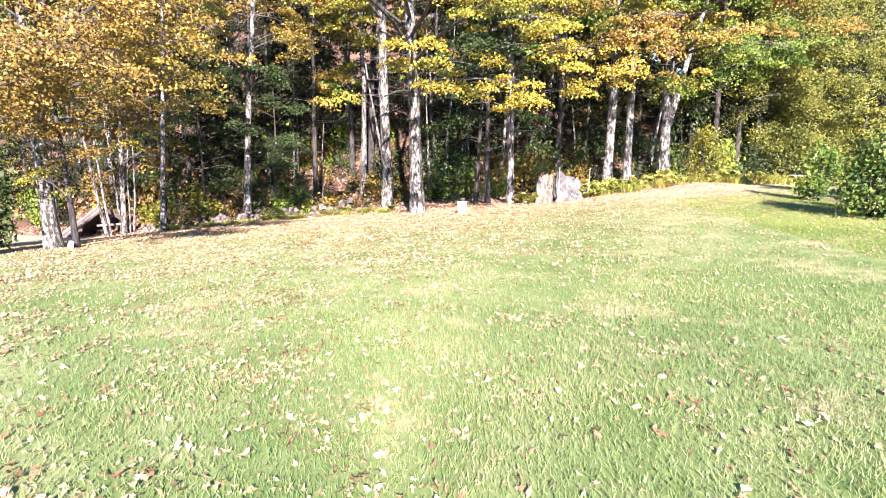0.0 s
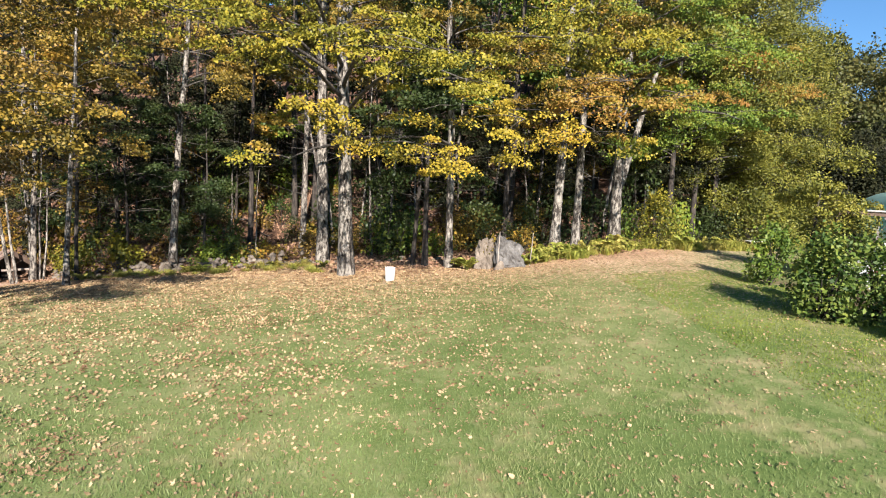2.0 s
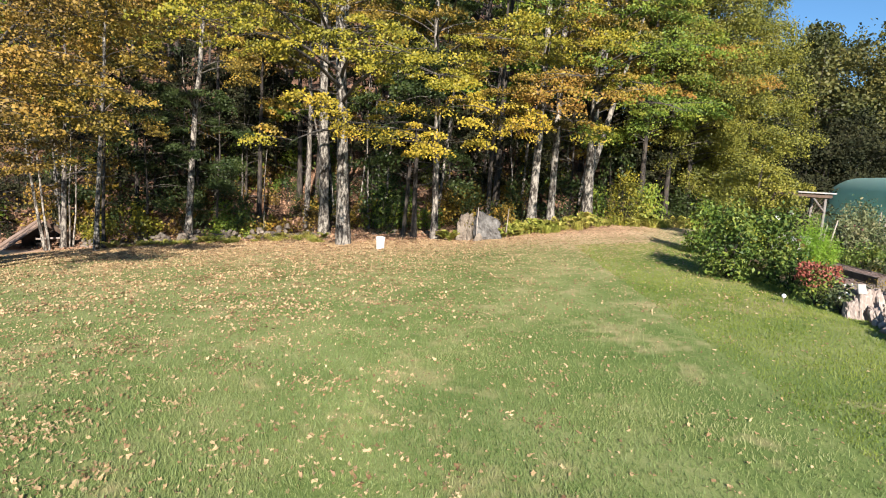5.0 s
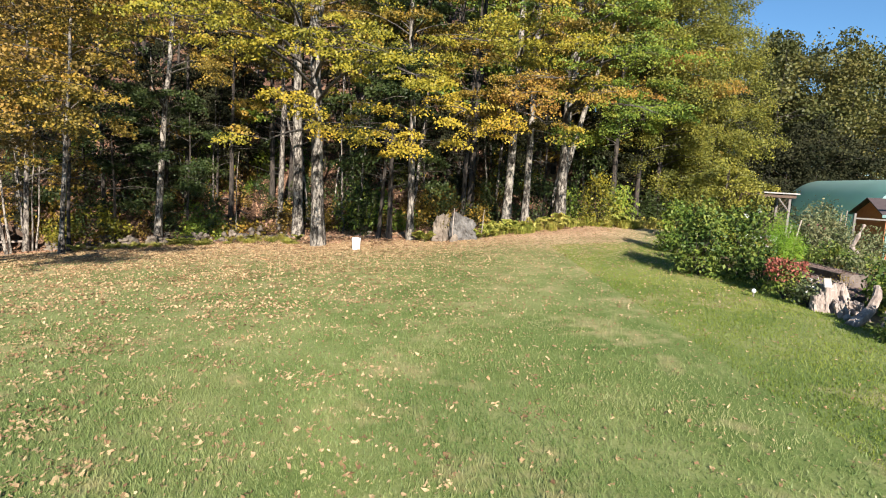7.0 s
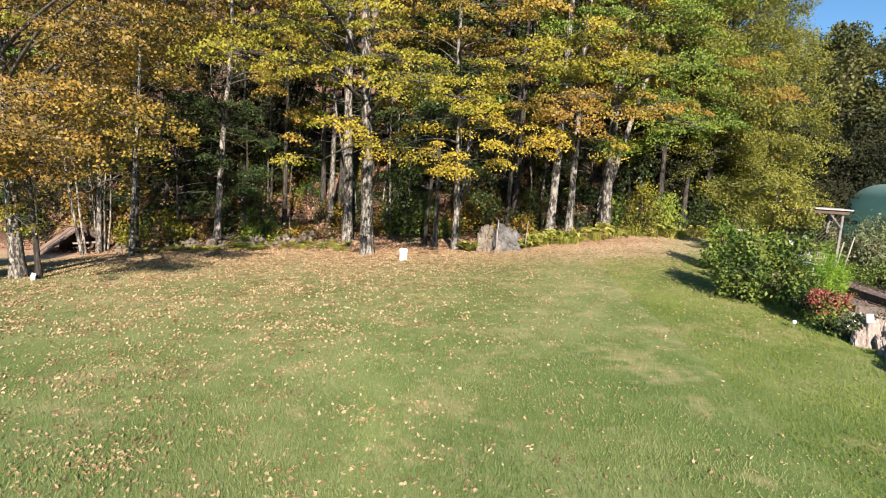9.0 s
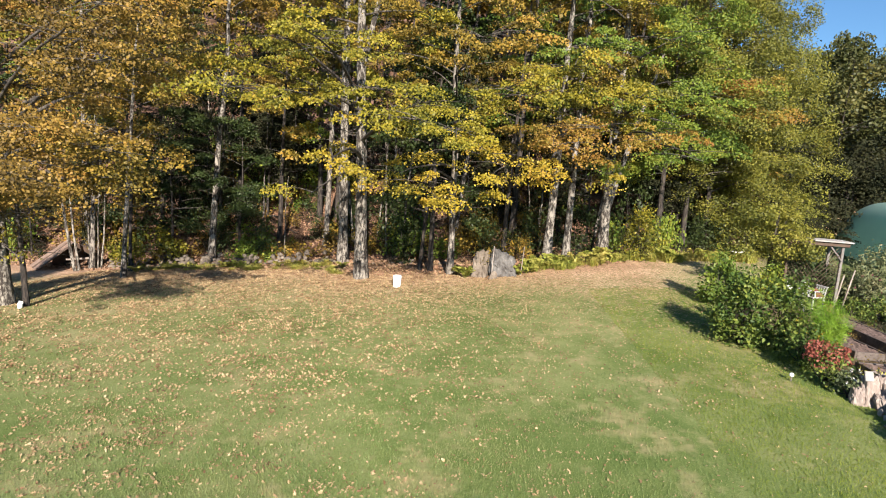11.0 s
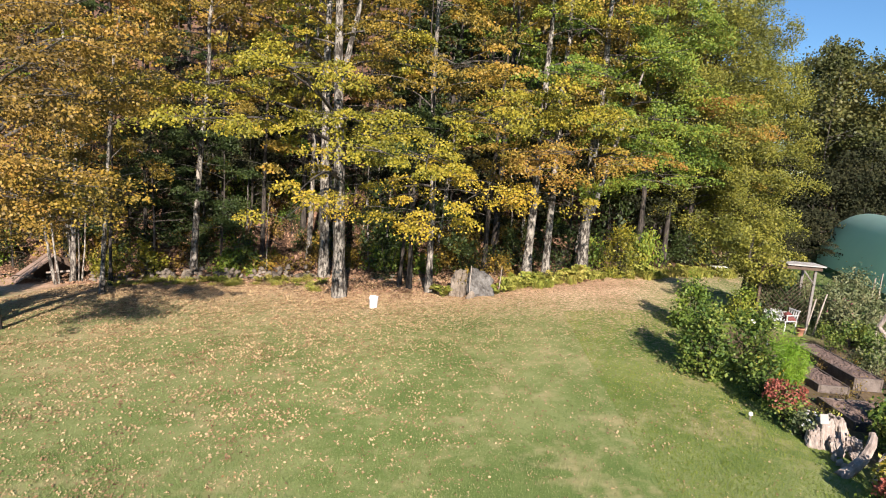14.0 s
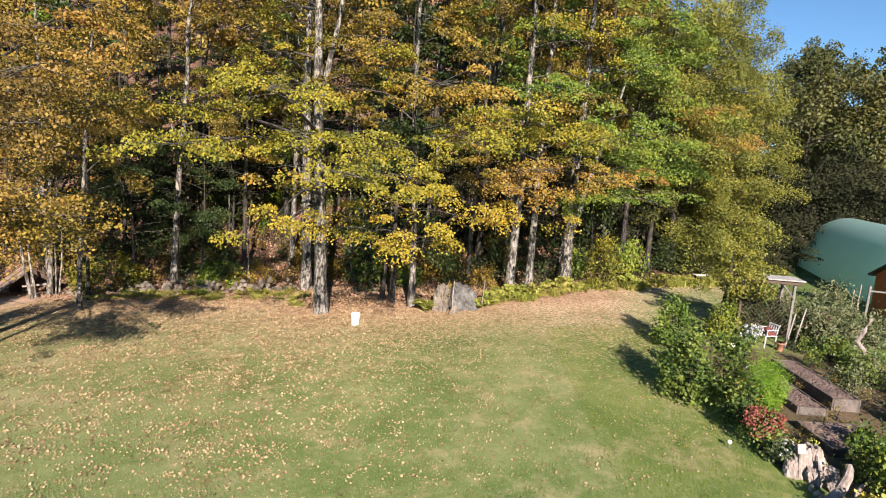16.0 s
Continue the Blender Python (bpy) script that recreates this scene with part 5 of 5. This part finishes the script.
# feathery plant
asp = thing("feathery_plant", 11.65, 11.8, None, 0, "bright green feathery asparagus fern plant", "plant")
rg = np.random.default_rng(131)
pieces, lp, ln, al = [], [], [], []
for i in range(34):
    az = rg.random() * 6.283
    top = np.array([math.cos(az) * 0.62 * rg.random() ** 0.6, math.sin(az) * 0.62 * rg.random() ** 0.6, rg.uniform(0.85, 1.3)])
    top[2] += 0.95 * max(0.0, 1 - math.hypot(top[0] + 0.15, top[1]) / 0.5)
    path = limb_path((rg.normal() * 0.1, rg.normal() * 0.1, 0), top, rg, 7, 0)
    pieces.append(tube(path, np.linspace(0.007, 0.002, 7), 3))
    m = 420
    k = rg.uniform(0.15, 1, m)
    c = np.stack([np.interp(k, np.linspace(0, 1, 7), path[:, j]) for j in range(3)], 1)
    d = rg.normal(size=(m, 3)) * [1, 1, 0.5] + [0, 0, 0.35]
    d /= np.linalg.norm(d, axis=1, keepdims=True)
    lp.append(c + d * rg.uniform(0.03, 0.16, (m, 1)))
    al.append(d)
    ln.append(rg.normal(size=(m, 3)))
v, q = joined(pieces)
part("branchwork", mesh_of("branchwork", v, q, M_FEATHER), M_FEATHER, asp)
lp, ln, al = np.concatenate(lp), np.concatenate(ln), np.concatenate(al)
part("frond", leaf_mesh("frond", lp, ln, rg.uniform(0.07, 0.15, len(lp)), M_FEATHER, rg, 0.035, al), M_FEATHER, asp)

globe = thing("garden_globe", 10.2, 10.35, None, 0, "small white garden globe on a short stake", "garden lamp")
bm = bmesh.new()
bmesh.ops.create_uvsphere(bm, u_segments=18, v_segments=12, radius=0.048, matrix=Matrix.Translation((0, 0, 0.14)))
for fc in bm.faces:
    fc.smooth = True
part("ball", bm, M_WHITE, globe)
part("stake", pole_bm((0, 0, -0.05), (0, 0, 0.11), 0.012, 0.012, 8, 0, 0), M_GREYWOOD, globe)

# raised beds
def raised_bed(x0, x1, y0, y1, h, label):
    bed = thing("raised_bed", (x0 + x1) / 2, (y0 + y1) / 2, None, 0, label, "raised bed", "raised garden beds")
    w, l = x1 - x0, y1 - y0
    for sx in (-1, 1):
        part("side_board", box_bm(0.05, l, h, 0.008, (sx * (w / 2 - 0.025), 0, -0.02)), M_BEDWOOD, bed)
    for sy in (-1, 1):
        part("end_board", box_bm(w - 0.106, 0.05, h - 0.01, 0.008, (0, sy * (l / 2 - 0.025), -0.02)), M_BEDWOOD, bed)
    bm = bmesh.new()
    bmesh.ops.create_grid(bm, x_segments=26, y_segments=60, size=0.5, matrix=Matrix.Diagonal((w - 0.108, l - 0.108, 1, 1)))
    for vv in bm.verts:
        vv.co.z = h - 0.045 + 0.025 * noise.noise(Vector((vv.co.x * 4, vv.co.y * 4, x0))) + 0.03 * noise.noise(Vector((vv.co.x * 13, vv.co.y * 13, x0))) + 0.02 * noise.noise(Vector((vv.co.x * 31, vv.co.y * 31, x0)))
    part("soil", bm, M_SOIL, bed)
    return bed


raised_bed(14.2, 14.95, 13.2, 16.3, 0.36, "long raised bed of grey boards filled with bare brown soil")
raised_bed(13.0, 13.8, 12.7, 15.0, 0.22, "low raised bed of grey boards with bare brown soil")
raised_bed(12.5, 13.9, 10.5, 11.9, 0.25, "wide raised bed of weathered boards with bare soil")

# rows of garden plants
GP = "plants in the garden rows"
row_kinds = [shrub(15.9, 15.2, 0.38, 0.6, 420, M_GARDEN, 0.09, 140, "garden_plant", "leafy green vegetable plant in a garden row", GP, slim=0.22, tall=1.2),
             shrub(16.0, 13.2, 0.4, 0.5, 420, M_GREY, 0.08, 141, "garden_plant", "grey-green vegetable plant in a garden row", GP, slim=0.25)]
for i in range(40):
    x, y = rnd.uniform(15.6, 18.2), rnd.uniform(11.0, 18.2)
    if i > 30:
        x, y = rnd.uniform(11.8, 15.6), rnd.uniform(9.3, 10.2)
    c = copy_thing(row_kinds[rnd.random() > 0.6], pose(x, y, gz(x, y), 0, 0, rnd.uniform(0, 360)))
    s = rnd.uniform(0.7, 1.3)
    c.scale = (s, s, s * rnd.uniform(0.8, 1.2))
for i, (x, y, k) in enumerate(((12.2, 12.2, 0.6), (13.95, 12.6, 0.5), (14.05, 14.6, 0.45), (12.2, 10.9, 0.55), (14.2, 11.2, 0.7), (13.4, 12.2, 0.4), (15.3, 13.6, 0.6), (15.25, 15.2, 0.55), (14.4, 10.3, 0.8), (12.75, 13.6, 0.5))):
    shrub(x, y, 0.42 * k + 0.12, 0.8 * k, 160, M_OLIVE if i % 2 else M_RUSSET, 0.05, 170 + i, "garden_weed", "dry brown weed growing beside the raised beds", "dry weeds by the beds", slim=0.2, tall=1.2)
TP = "tall plants by the arbour"
for i, (x, y, r, h) in enumerate(((17.6, 20.2, 0.8, 1.75), (18.6, 20.9, 0.85, 2.15), (17.2, 18.9, 0.7, 1.4), (19.4, 21.4, 0.8, 1.8), (18.2, 19.2, 0.75, 1.5), (20.2, 20.2, 0.8, 1.3), (16.9, 21.2, 0.7, 1.6))):
    shrub(x, y, r, h, 2500, M_GREY, 0.1, 150 + i, "garden_plant", "tall grey-green garden plant going to seed", TP, slim=0.22, tall=1.3,
          flowers=(M_PINK, 8, 0.05, 0.5) if i == 2 else None)

# pile of bleached stumps and stones beside the lawn
SP = "bleached stones and stumps"
pile = random.Random(33)
for i, (x, y, sx, sy, sz, rz, sl) in enumerate(((11.28, 9.5, 0.2, 0.2, 0.62, 10, 0.06), (11.62, 9.62, 0.19, 0.2, 0.66, 35, -0.08), (11.02, 9.42, 0.13, 0.14, 0.42, -15, 0.1), (11.42, 9.22, 0.15, 0.13, 0.36, 60, 0.1), (11.85, 9.4, 0.15, 0.15, 0.34, 20, 0.0), (11.7, 9.0, 0.13, 0.12, 0.22, 70, 0.0))):
    crag(x, y, sx, sy, sz, 11 + i, rz, sl, "bleached split stump with cracked pale wood", M_STUMP, "stump", "stump", "bleached stumps")
for i in range(12):
    x, y = max(11.15, pile.gauss(11.5, 0.35)), max(8.6, pile.gauss(8.95, 0.35))
    k = pile.uniform(0.07, 0.14)
    boulder(x, y, k, k * pile.uniform(0.6, 1.0), k * pile.uniform(0.7, 1.3), 70 + i, 37 * i, "pale bleached stone of a pile beside the lawn", SP, None, M_PALESTONE, "pale_stone")
for i, (x, y, a, b, r) in enumerate(((11.2, 8.45, (-0.3, -0.12, 0.0), (0.44, 0.3, 0.74), 0.115), (11.45, 8.3, (0.0, -0.1, 0.0), (0.5, 0.25, 0.62), 0.06), (11.7, 8.2, (-0.3, -0.1, 0.05), (0.5, 0.3, 0.3), 0.055))):
    ob = part("driftwood", pole_bm(a, b, r, r * 0.5, 9, 90 + i, 0.3), M_STUMP)
    ob.matrix_basis = pose(x, y, gz(x, y) - 0.03)
    tagged(ob, "bleached driftwood log propped at the edge of the garden", "driftwood", SP)
ob = part("driftwood", pole_bm((0.08, 0, -0.1), (0.0, 0.05, 1.6), 0.1, 0.065, 9, 97, 0.5), M_STUMP)
ob.matrix_basis = pose(18.2, 17.8, gz(18.2, 17.8))
tagged(ob, "upright bent post of bleached driftwood among the plants", "driftwood", SP)
board = part("pale_board", box_bm(0.2, 0.035, 0.2, 0.008), M_PALEBOARD)
board.matrix_basis = pose(11.18, 9.42, gz(11.18, 9.42) + 0.5, -18, 3, 15)
tagged(board, "small weathered pale board resting on pale stones", "board")

# arbour with a flat roof and lattice
arb = thing("arbour", 15.2, 19.2, None, -4, "weathered grey wooden arbour with a flat roof and wire lattice", "arbour")
hz = 2.22
for px, py in ((-0.75, 0.0), (1.05, 0.0), (-0.75, 0.9), (1.05, 0.9)):
    part("post", box_bm(0.09, 0.09, hz, 0.01, (px, py, -0.05)), M_BROWNWOOD if px < 0 else M_GREYWOOD, arb)
for py in (-0.02, 0.92):
    part("beam", box_bm(2.0, 0.06, 0.13, 0.01, (0.22, py - 0.08, hz - 0.03)), M_BROWNWOOD, arb)
for i in range(5):
    part("roof_board", box_bm(1.3, 0.17, 0.05, 0.008, (0.64, -0.14 + 0.18 * i, hz + 0.115)), M_PALEBOARD, arb)
part("brace", pole_bm((1.05, -0.06, hz - 0.55), (0.62, -0.06, hz - 0.05), 0.03, 0.03, 6, 1, 0), M_GREYWOOD, arb)
for sgn in (-1, 1):
    for i in range(13):
        x0 = -0.72 + 0.14 * i
        x1, z1 = x0 + sgn * 1.6, 1.9
        k0, k1 = 0.0, 1.0
        if sgn > 0 and x1 > 1.0:
            k1 = (1.0 - x0) / 1.6
        if sgn < 0 and x1 < -0.72:
            k1 = (x0 + 0.72) / 1.6
        if k1 > 0.08:
            part("lattice_wire", pole_bm((x0, -0.07 - 0.02 * sgn, 0.25), (x0 + sgn * 1.6 * k1, -0.07 - 0.02 * sgn, 0.25 + z1 * k1), 0.009, 0.009, 4, i, 0), M_BROWNWOOD, arb)
tree(14.2, 20.1, 3.4, 0.09, 2.25, 1.05, 66, M_OLIVEGREEN, M_BARK_DARK, (0.2, 0.0), (0.45, -0.45), 0.085, 100, 0.45, seed=167, bare=2, thick=0.25, name="small_tree",
     label="small dark-trunked tree with a spreading green crown beside the arbour")
# two dark green bushes added under the roof to stand for its shade
shrub(15.3, 19.75, 0.75, 2.1, 2600, M_DARKGREEN, 0.09, 164, "vine", "dark leaves standing in for the shade inside the arbour")
shrub(16.0, 19.85, 0.6, 1.9, 2000, M_DARKGREEN, 0.09, 165, "vine", "dark leaves standing in for the shade inside the arbour")
shrub(14.75, 19.9, 0.55, 2.1, 1500, M_GREY, 0.08, 160, "vine", "grey-green climbing vine over the arbour")
shrub(15.4, 20.5, 0.9, 2.1, 2200, M_GREY, 0.085, 162, "vine", "grey-green climbing plant behind the lattice")
SK = "garden stakes"
for i, (x, y, dx, h) in enumerate(((15.9, 18.6, 0.25, 1.3), (16.25, 18.7, 0.3, 1.5), (18.9, 19.4, 0.12, 1.0), (17.9, 14.0, 0.35, 1.6), (20.0, 21.6, 0.1, 1.9), (21.0, 22.6, 0.05, 2.0))):
    ob = part("stake", pole_bm((0, 0, -0.1), (dx, 0.05, h), 0.03, 0.025, 7, i, 0.01), M_DRIFT)
    ob.matrix_basis = pose(x, y, gz(x, y))
    tagged(ob, "pale wooden garden stake leaning in the soil", "stake", SK)

chair = thing("garden_chair", 15.2, 18.6, None, -75, "white garden chair heaped with a dark red cloth", "chair")
for px in (-0.22, 0.22):
    for py in (-0.22, 0.22):
        part("leg", box_bm(0.04, 0.04, 0.42 if py < 0 else 0.44, 0.006, (px, py, 0)), M_WHITEPAINT, chair)
part("seat", box_bm(0.5, 0.5, 0.035, 0.012, (0, 0, 0.42)), M_WHITEPAINT, chair)
for i in range(5):
    part("back_slat", box_bm(0.05, 0.025, 0.34, 0.008, (-0.2 + 0.1 * i, 0.24, 0.455), (-10, 0, 0)), M_WHITEPAINT, chair)
part("back_rail", box_bm(0.5, 0.04, 0.06, 0.015, (0, 0.295, 0.77), (-10, 0, 0)), M_WHITEPAINT, chair)
for px in (-0.25, 0.25):
    part("armrest", box_bm(0.06, 0.46, 0.03, 0.01, (px, 0.0, 0.64)), M_WHITEPAINT, chair)
    part("arm_support", box_bm(0.04, 0.04, 0.21, 0.006, (px, -0.2, 0.44)), M_WHITEPAINT, chair)
bm = bmesh.new()
bmesh.ops.create_grid(bm, x_segments=16, y_segments=16, size=0.5, matrix=Matrix.Diagonal((0.48, 0.44, 1, 1)))
for vv in bm.verts:
    d = max(abs(vv.co.x) / 0.24, abs(vv.co.y) / 0.22)
    vv.co.z = 0.47 + 0.26 * max(0, 1 - d * d) + 0.05 * noise.noise(vv.co * 9)
cl = part("cloth", bm, M_CLOTH)
cl.matrix_basis = chair.matrix_basis.copy()
tagged(cl, "crumpled dark red cloth on a white chair", "cloth")
pot = thing("flower_pot", 15.55, 18.25, None, 0, "terracotta flower pot beside the white chair", "flower pot")
v, q = tube([(0, 0, 0), (0, 0, 0.24), (0, 0, 0.24), (0, 0, 0.3), (0, 0, 0.3), (0, 0, 0.22)], [0.09, 0.12, 0.135, 0.138, 0.12, 0.11], 20)
part("pot", mesh_of("pot", v, q, M_TERRACOTTA, False), M_TERRACOTTA, pot)
bm = bmesh.new()
bmesh.ops.create_circle(bm, cap_ends=True, radius=0.113, segments=20, matrix=Matrix.Translation((0, 0, 0.25)))
part("soil", bm, M_SOIL, pot)
shrub(14.5, 18.2, 0.42, 0.75, 450, M_GARDEN, 0.07, 161, "flower_clump", "white-flowering plant by the arbour", flowers=(M_WHITEFLOWER, 80, 0.08, 0.4))

# greenhouse tunnel: a tall arch covered with green sheet
gh = new("greenhouse_tunnel")
ax, ay = 0.26, 0.966
gh.matrix_basis = pose(28.6, 27.2, -0.1, 0, 0, -math.degrees(math.atan2(ax, ay)))
tagged(gh, "long arched greenhouse tunnel under a green plastic sheet", "greenhouse")
ang = np.linspace(0, math.pi, 41)
prof = np.stack([2.95 * np.cos(ang), 4.05 * np.sin(ang) ** 0.85], 1)
L = 14.0
ys = np.linspace(0, L, 29)
sheet = np.array([[(px * (1 - 0.0005 * (k % 4 != 0)), y, pz * (1 - 0.0005 * (k % 4 != 0))) for px, pz in prof] for k, y in enumerate(ys)]).reshape(-1, 3)
i1, j1 = np.meshgrid(np.arange(28), np.arange(40), indexing="ij")
part("cover", mesh_of("cover", sheet, np.stack([i1 * 41 + j1, (i1 + 1) * 41 + j1, (i1 + 1) * 41 + j1 + 1, i1 * 41 + j1 + 1], -1).reshape(-1, 4), M_TARP, True), M_TARP, gh)
for y in np.linspace(0.15, L - 0.15, 8):
    v, q = tube(np.stack([prof[:, 0] * 0.985, 0 * ang + y, prof[:, 1] * 0.985], 1), np.full(41, 0.025), 5)
    part("hoop", mesh_of("hoop", v, q, M_WIRE, True), M_WIRE, gh)
for y in (0.004, L - 0.004):
    bm = bmesh.new()
    bm.faces.new([bm.verts.new((px * 0.998, y, pz * 0.998)) for px, pz in prof])
    part("end_wall", bm, M_TARP, gh)
for sx in (-1, 1):
    part("base_board", box_bm(0.06, L, 0.25, 0.01, (sx * 2.98, L / 2, 0)), M_BROWNWOOD, gh)

# shed
shed = thing("garden_shed", 25.4, 24.6, 0.0, -18, "small shed with red-brown board walls and a dark roof", "shed")
w, l, h = 3.0, 3.4, 2.1
nb = 15
for i in range(nb):
    bx = -w / 2 + (i + 0.5) * w / nb
    part("wall_board", box_bm(w / nb - 0.008, 0.03, h, 0.004, (bx, -l / 2, 0)), M_SHEDRED, shed)
    part("wall_board", box_bm(w / nb - 0.008, 0.03, h, 0.004, (bx, l / 2, 0)), M_SHEDRED, shed)
for i in range(17):
    by = -l / 2 + 0.02 + (i + 0.5) * (l - 0.04) / 17
    for sx in (-1, 1):
        part("wall_board", box_bm(0.03, l / 17 - 0.012, h, 0.004, (sx * (w / 2 - 0.016), by, 0)), M_SHEDRED, shed)
rise = 0.75
sl = math.hypot(l / 2 + 0.25, rise)
for sy in (-1, 1):
    part("roof_slope", box_bm(w + 0.5, sl, 0.05, 0.01, (0, sy * (l / 2 + 0.25) / 2, h + rise / 2 - 0.08), (-sy * math.degrees(math.atan2(rise, l / 2 + 0.25)), 0, 0)), M_ROOF, shed)
    part("fascia", box_bm(w + 0.54, 0.03, 0.14, 0.006, (0, sy * (l / 2 + 0.265), h - 0.16)), M_TEAL, shed, "pale blue-green painted fascia")
    for gs in (-1, 1):
        bm = bmesh.new()
        bm.faces.new([bm.verts.new(c) for c in ((gs * (w / 2 - 0.02), -l / 2, h), (gs * (w / 2 - 0.02), l / 2, h), (gs * (w / 2 - 0.02), 0, h + rise - 0.1))])
        if sy == 1:
            part("gable", bm, M_SHEDRED, shed)
        else:
            bm.free()
frame_ob = thing("plant_stand", 22.3, 22.9, None, -15, "tall green-painted timber plant frame beside the shed", "plant frame")
for px, ph in ((-0.6, 2.0), (0.7, 2.7), (1.6, 2.7)):
    part("post", box_bm(0.09, 0.09, ph, 0.01, (px, 0, -0.05)), M_TEAL if px > 0 else M_GREYWOOD, frame_ob)
part("top_rail", box_bm(1.2, 0.1, 0.12, 0.01, (1.15, 0, 2.65)), M_TEAL, frame_ob)
part("cross_rail", box_bm(1.3, 0.05, 0.07, 0.008, (0.05, 0, 1.7)), M_GREYWOOD, frame_ob)
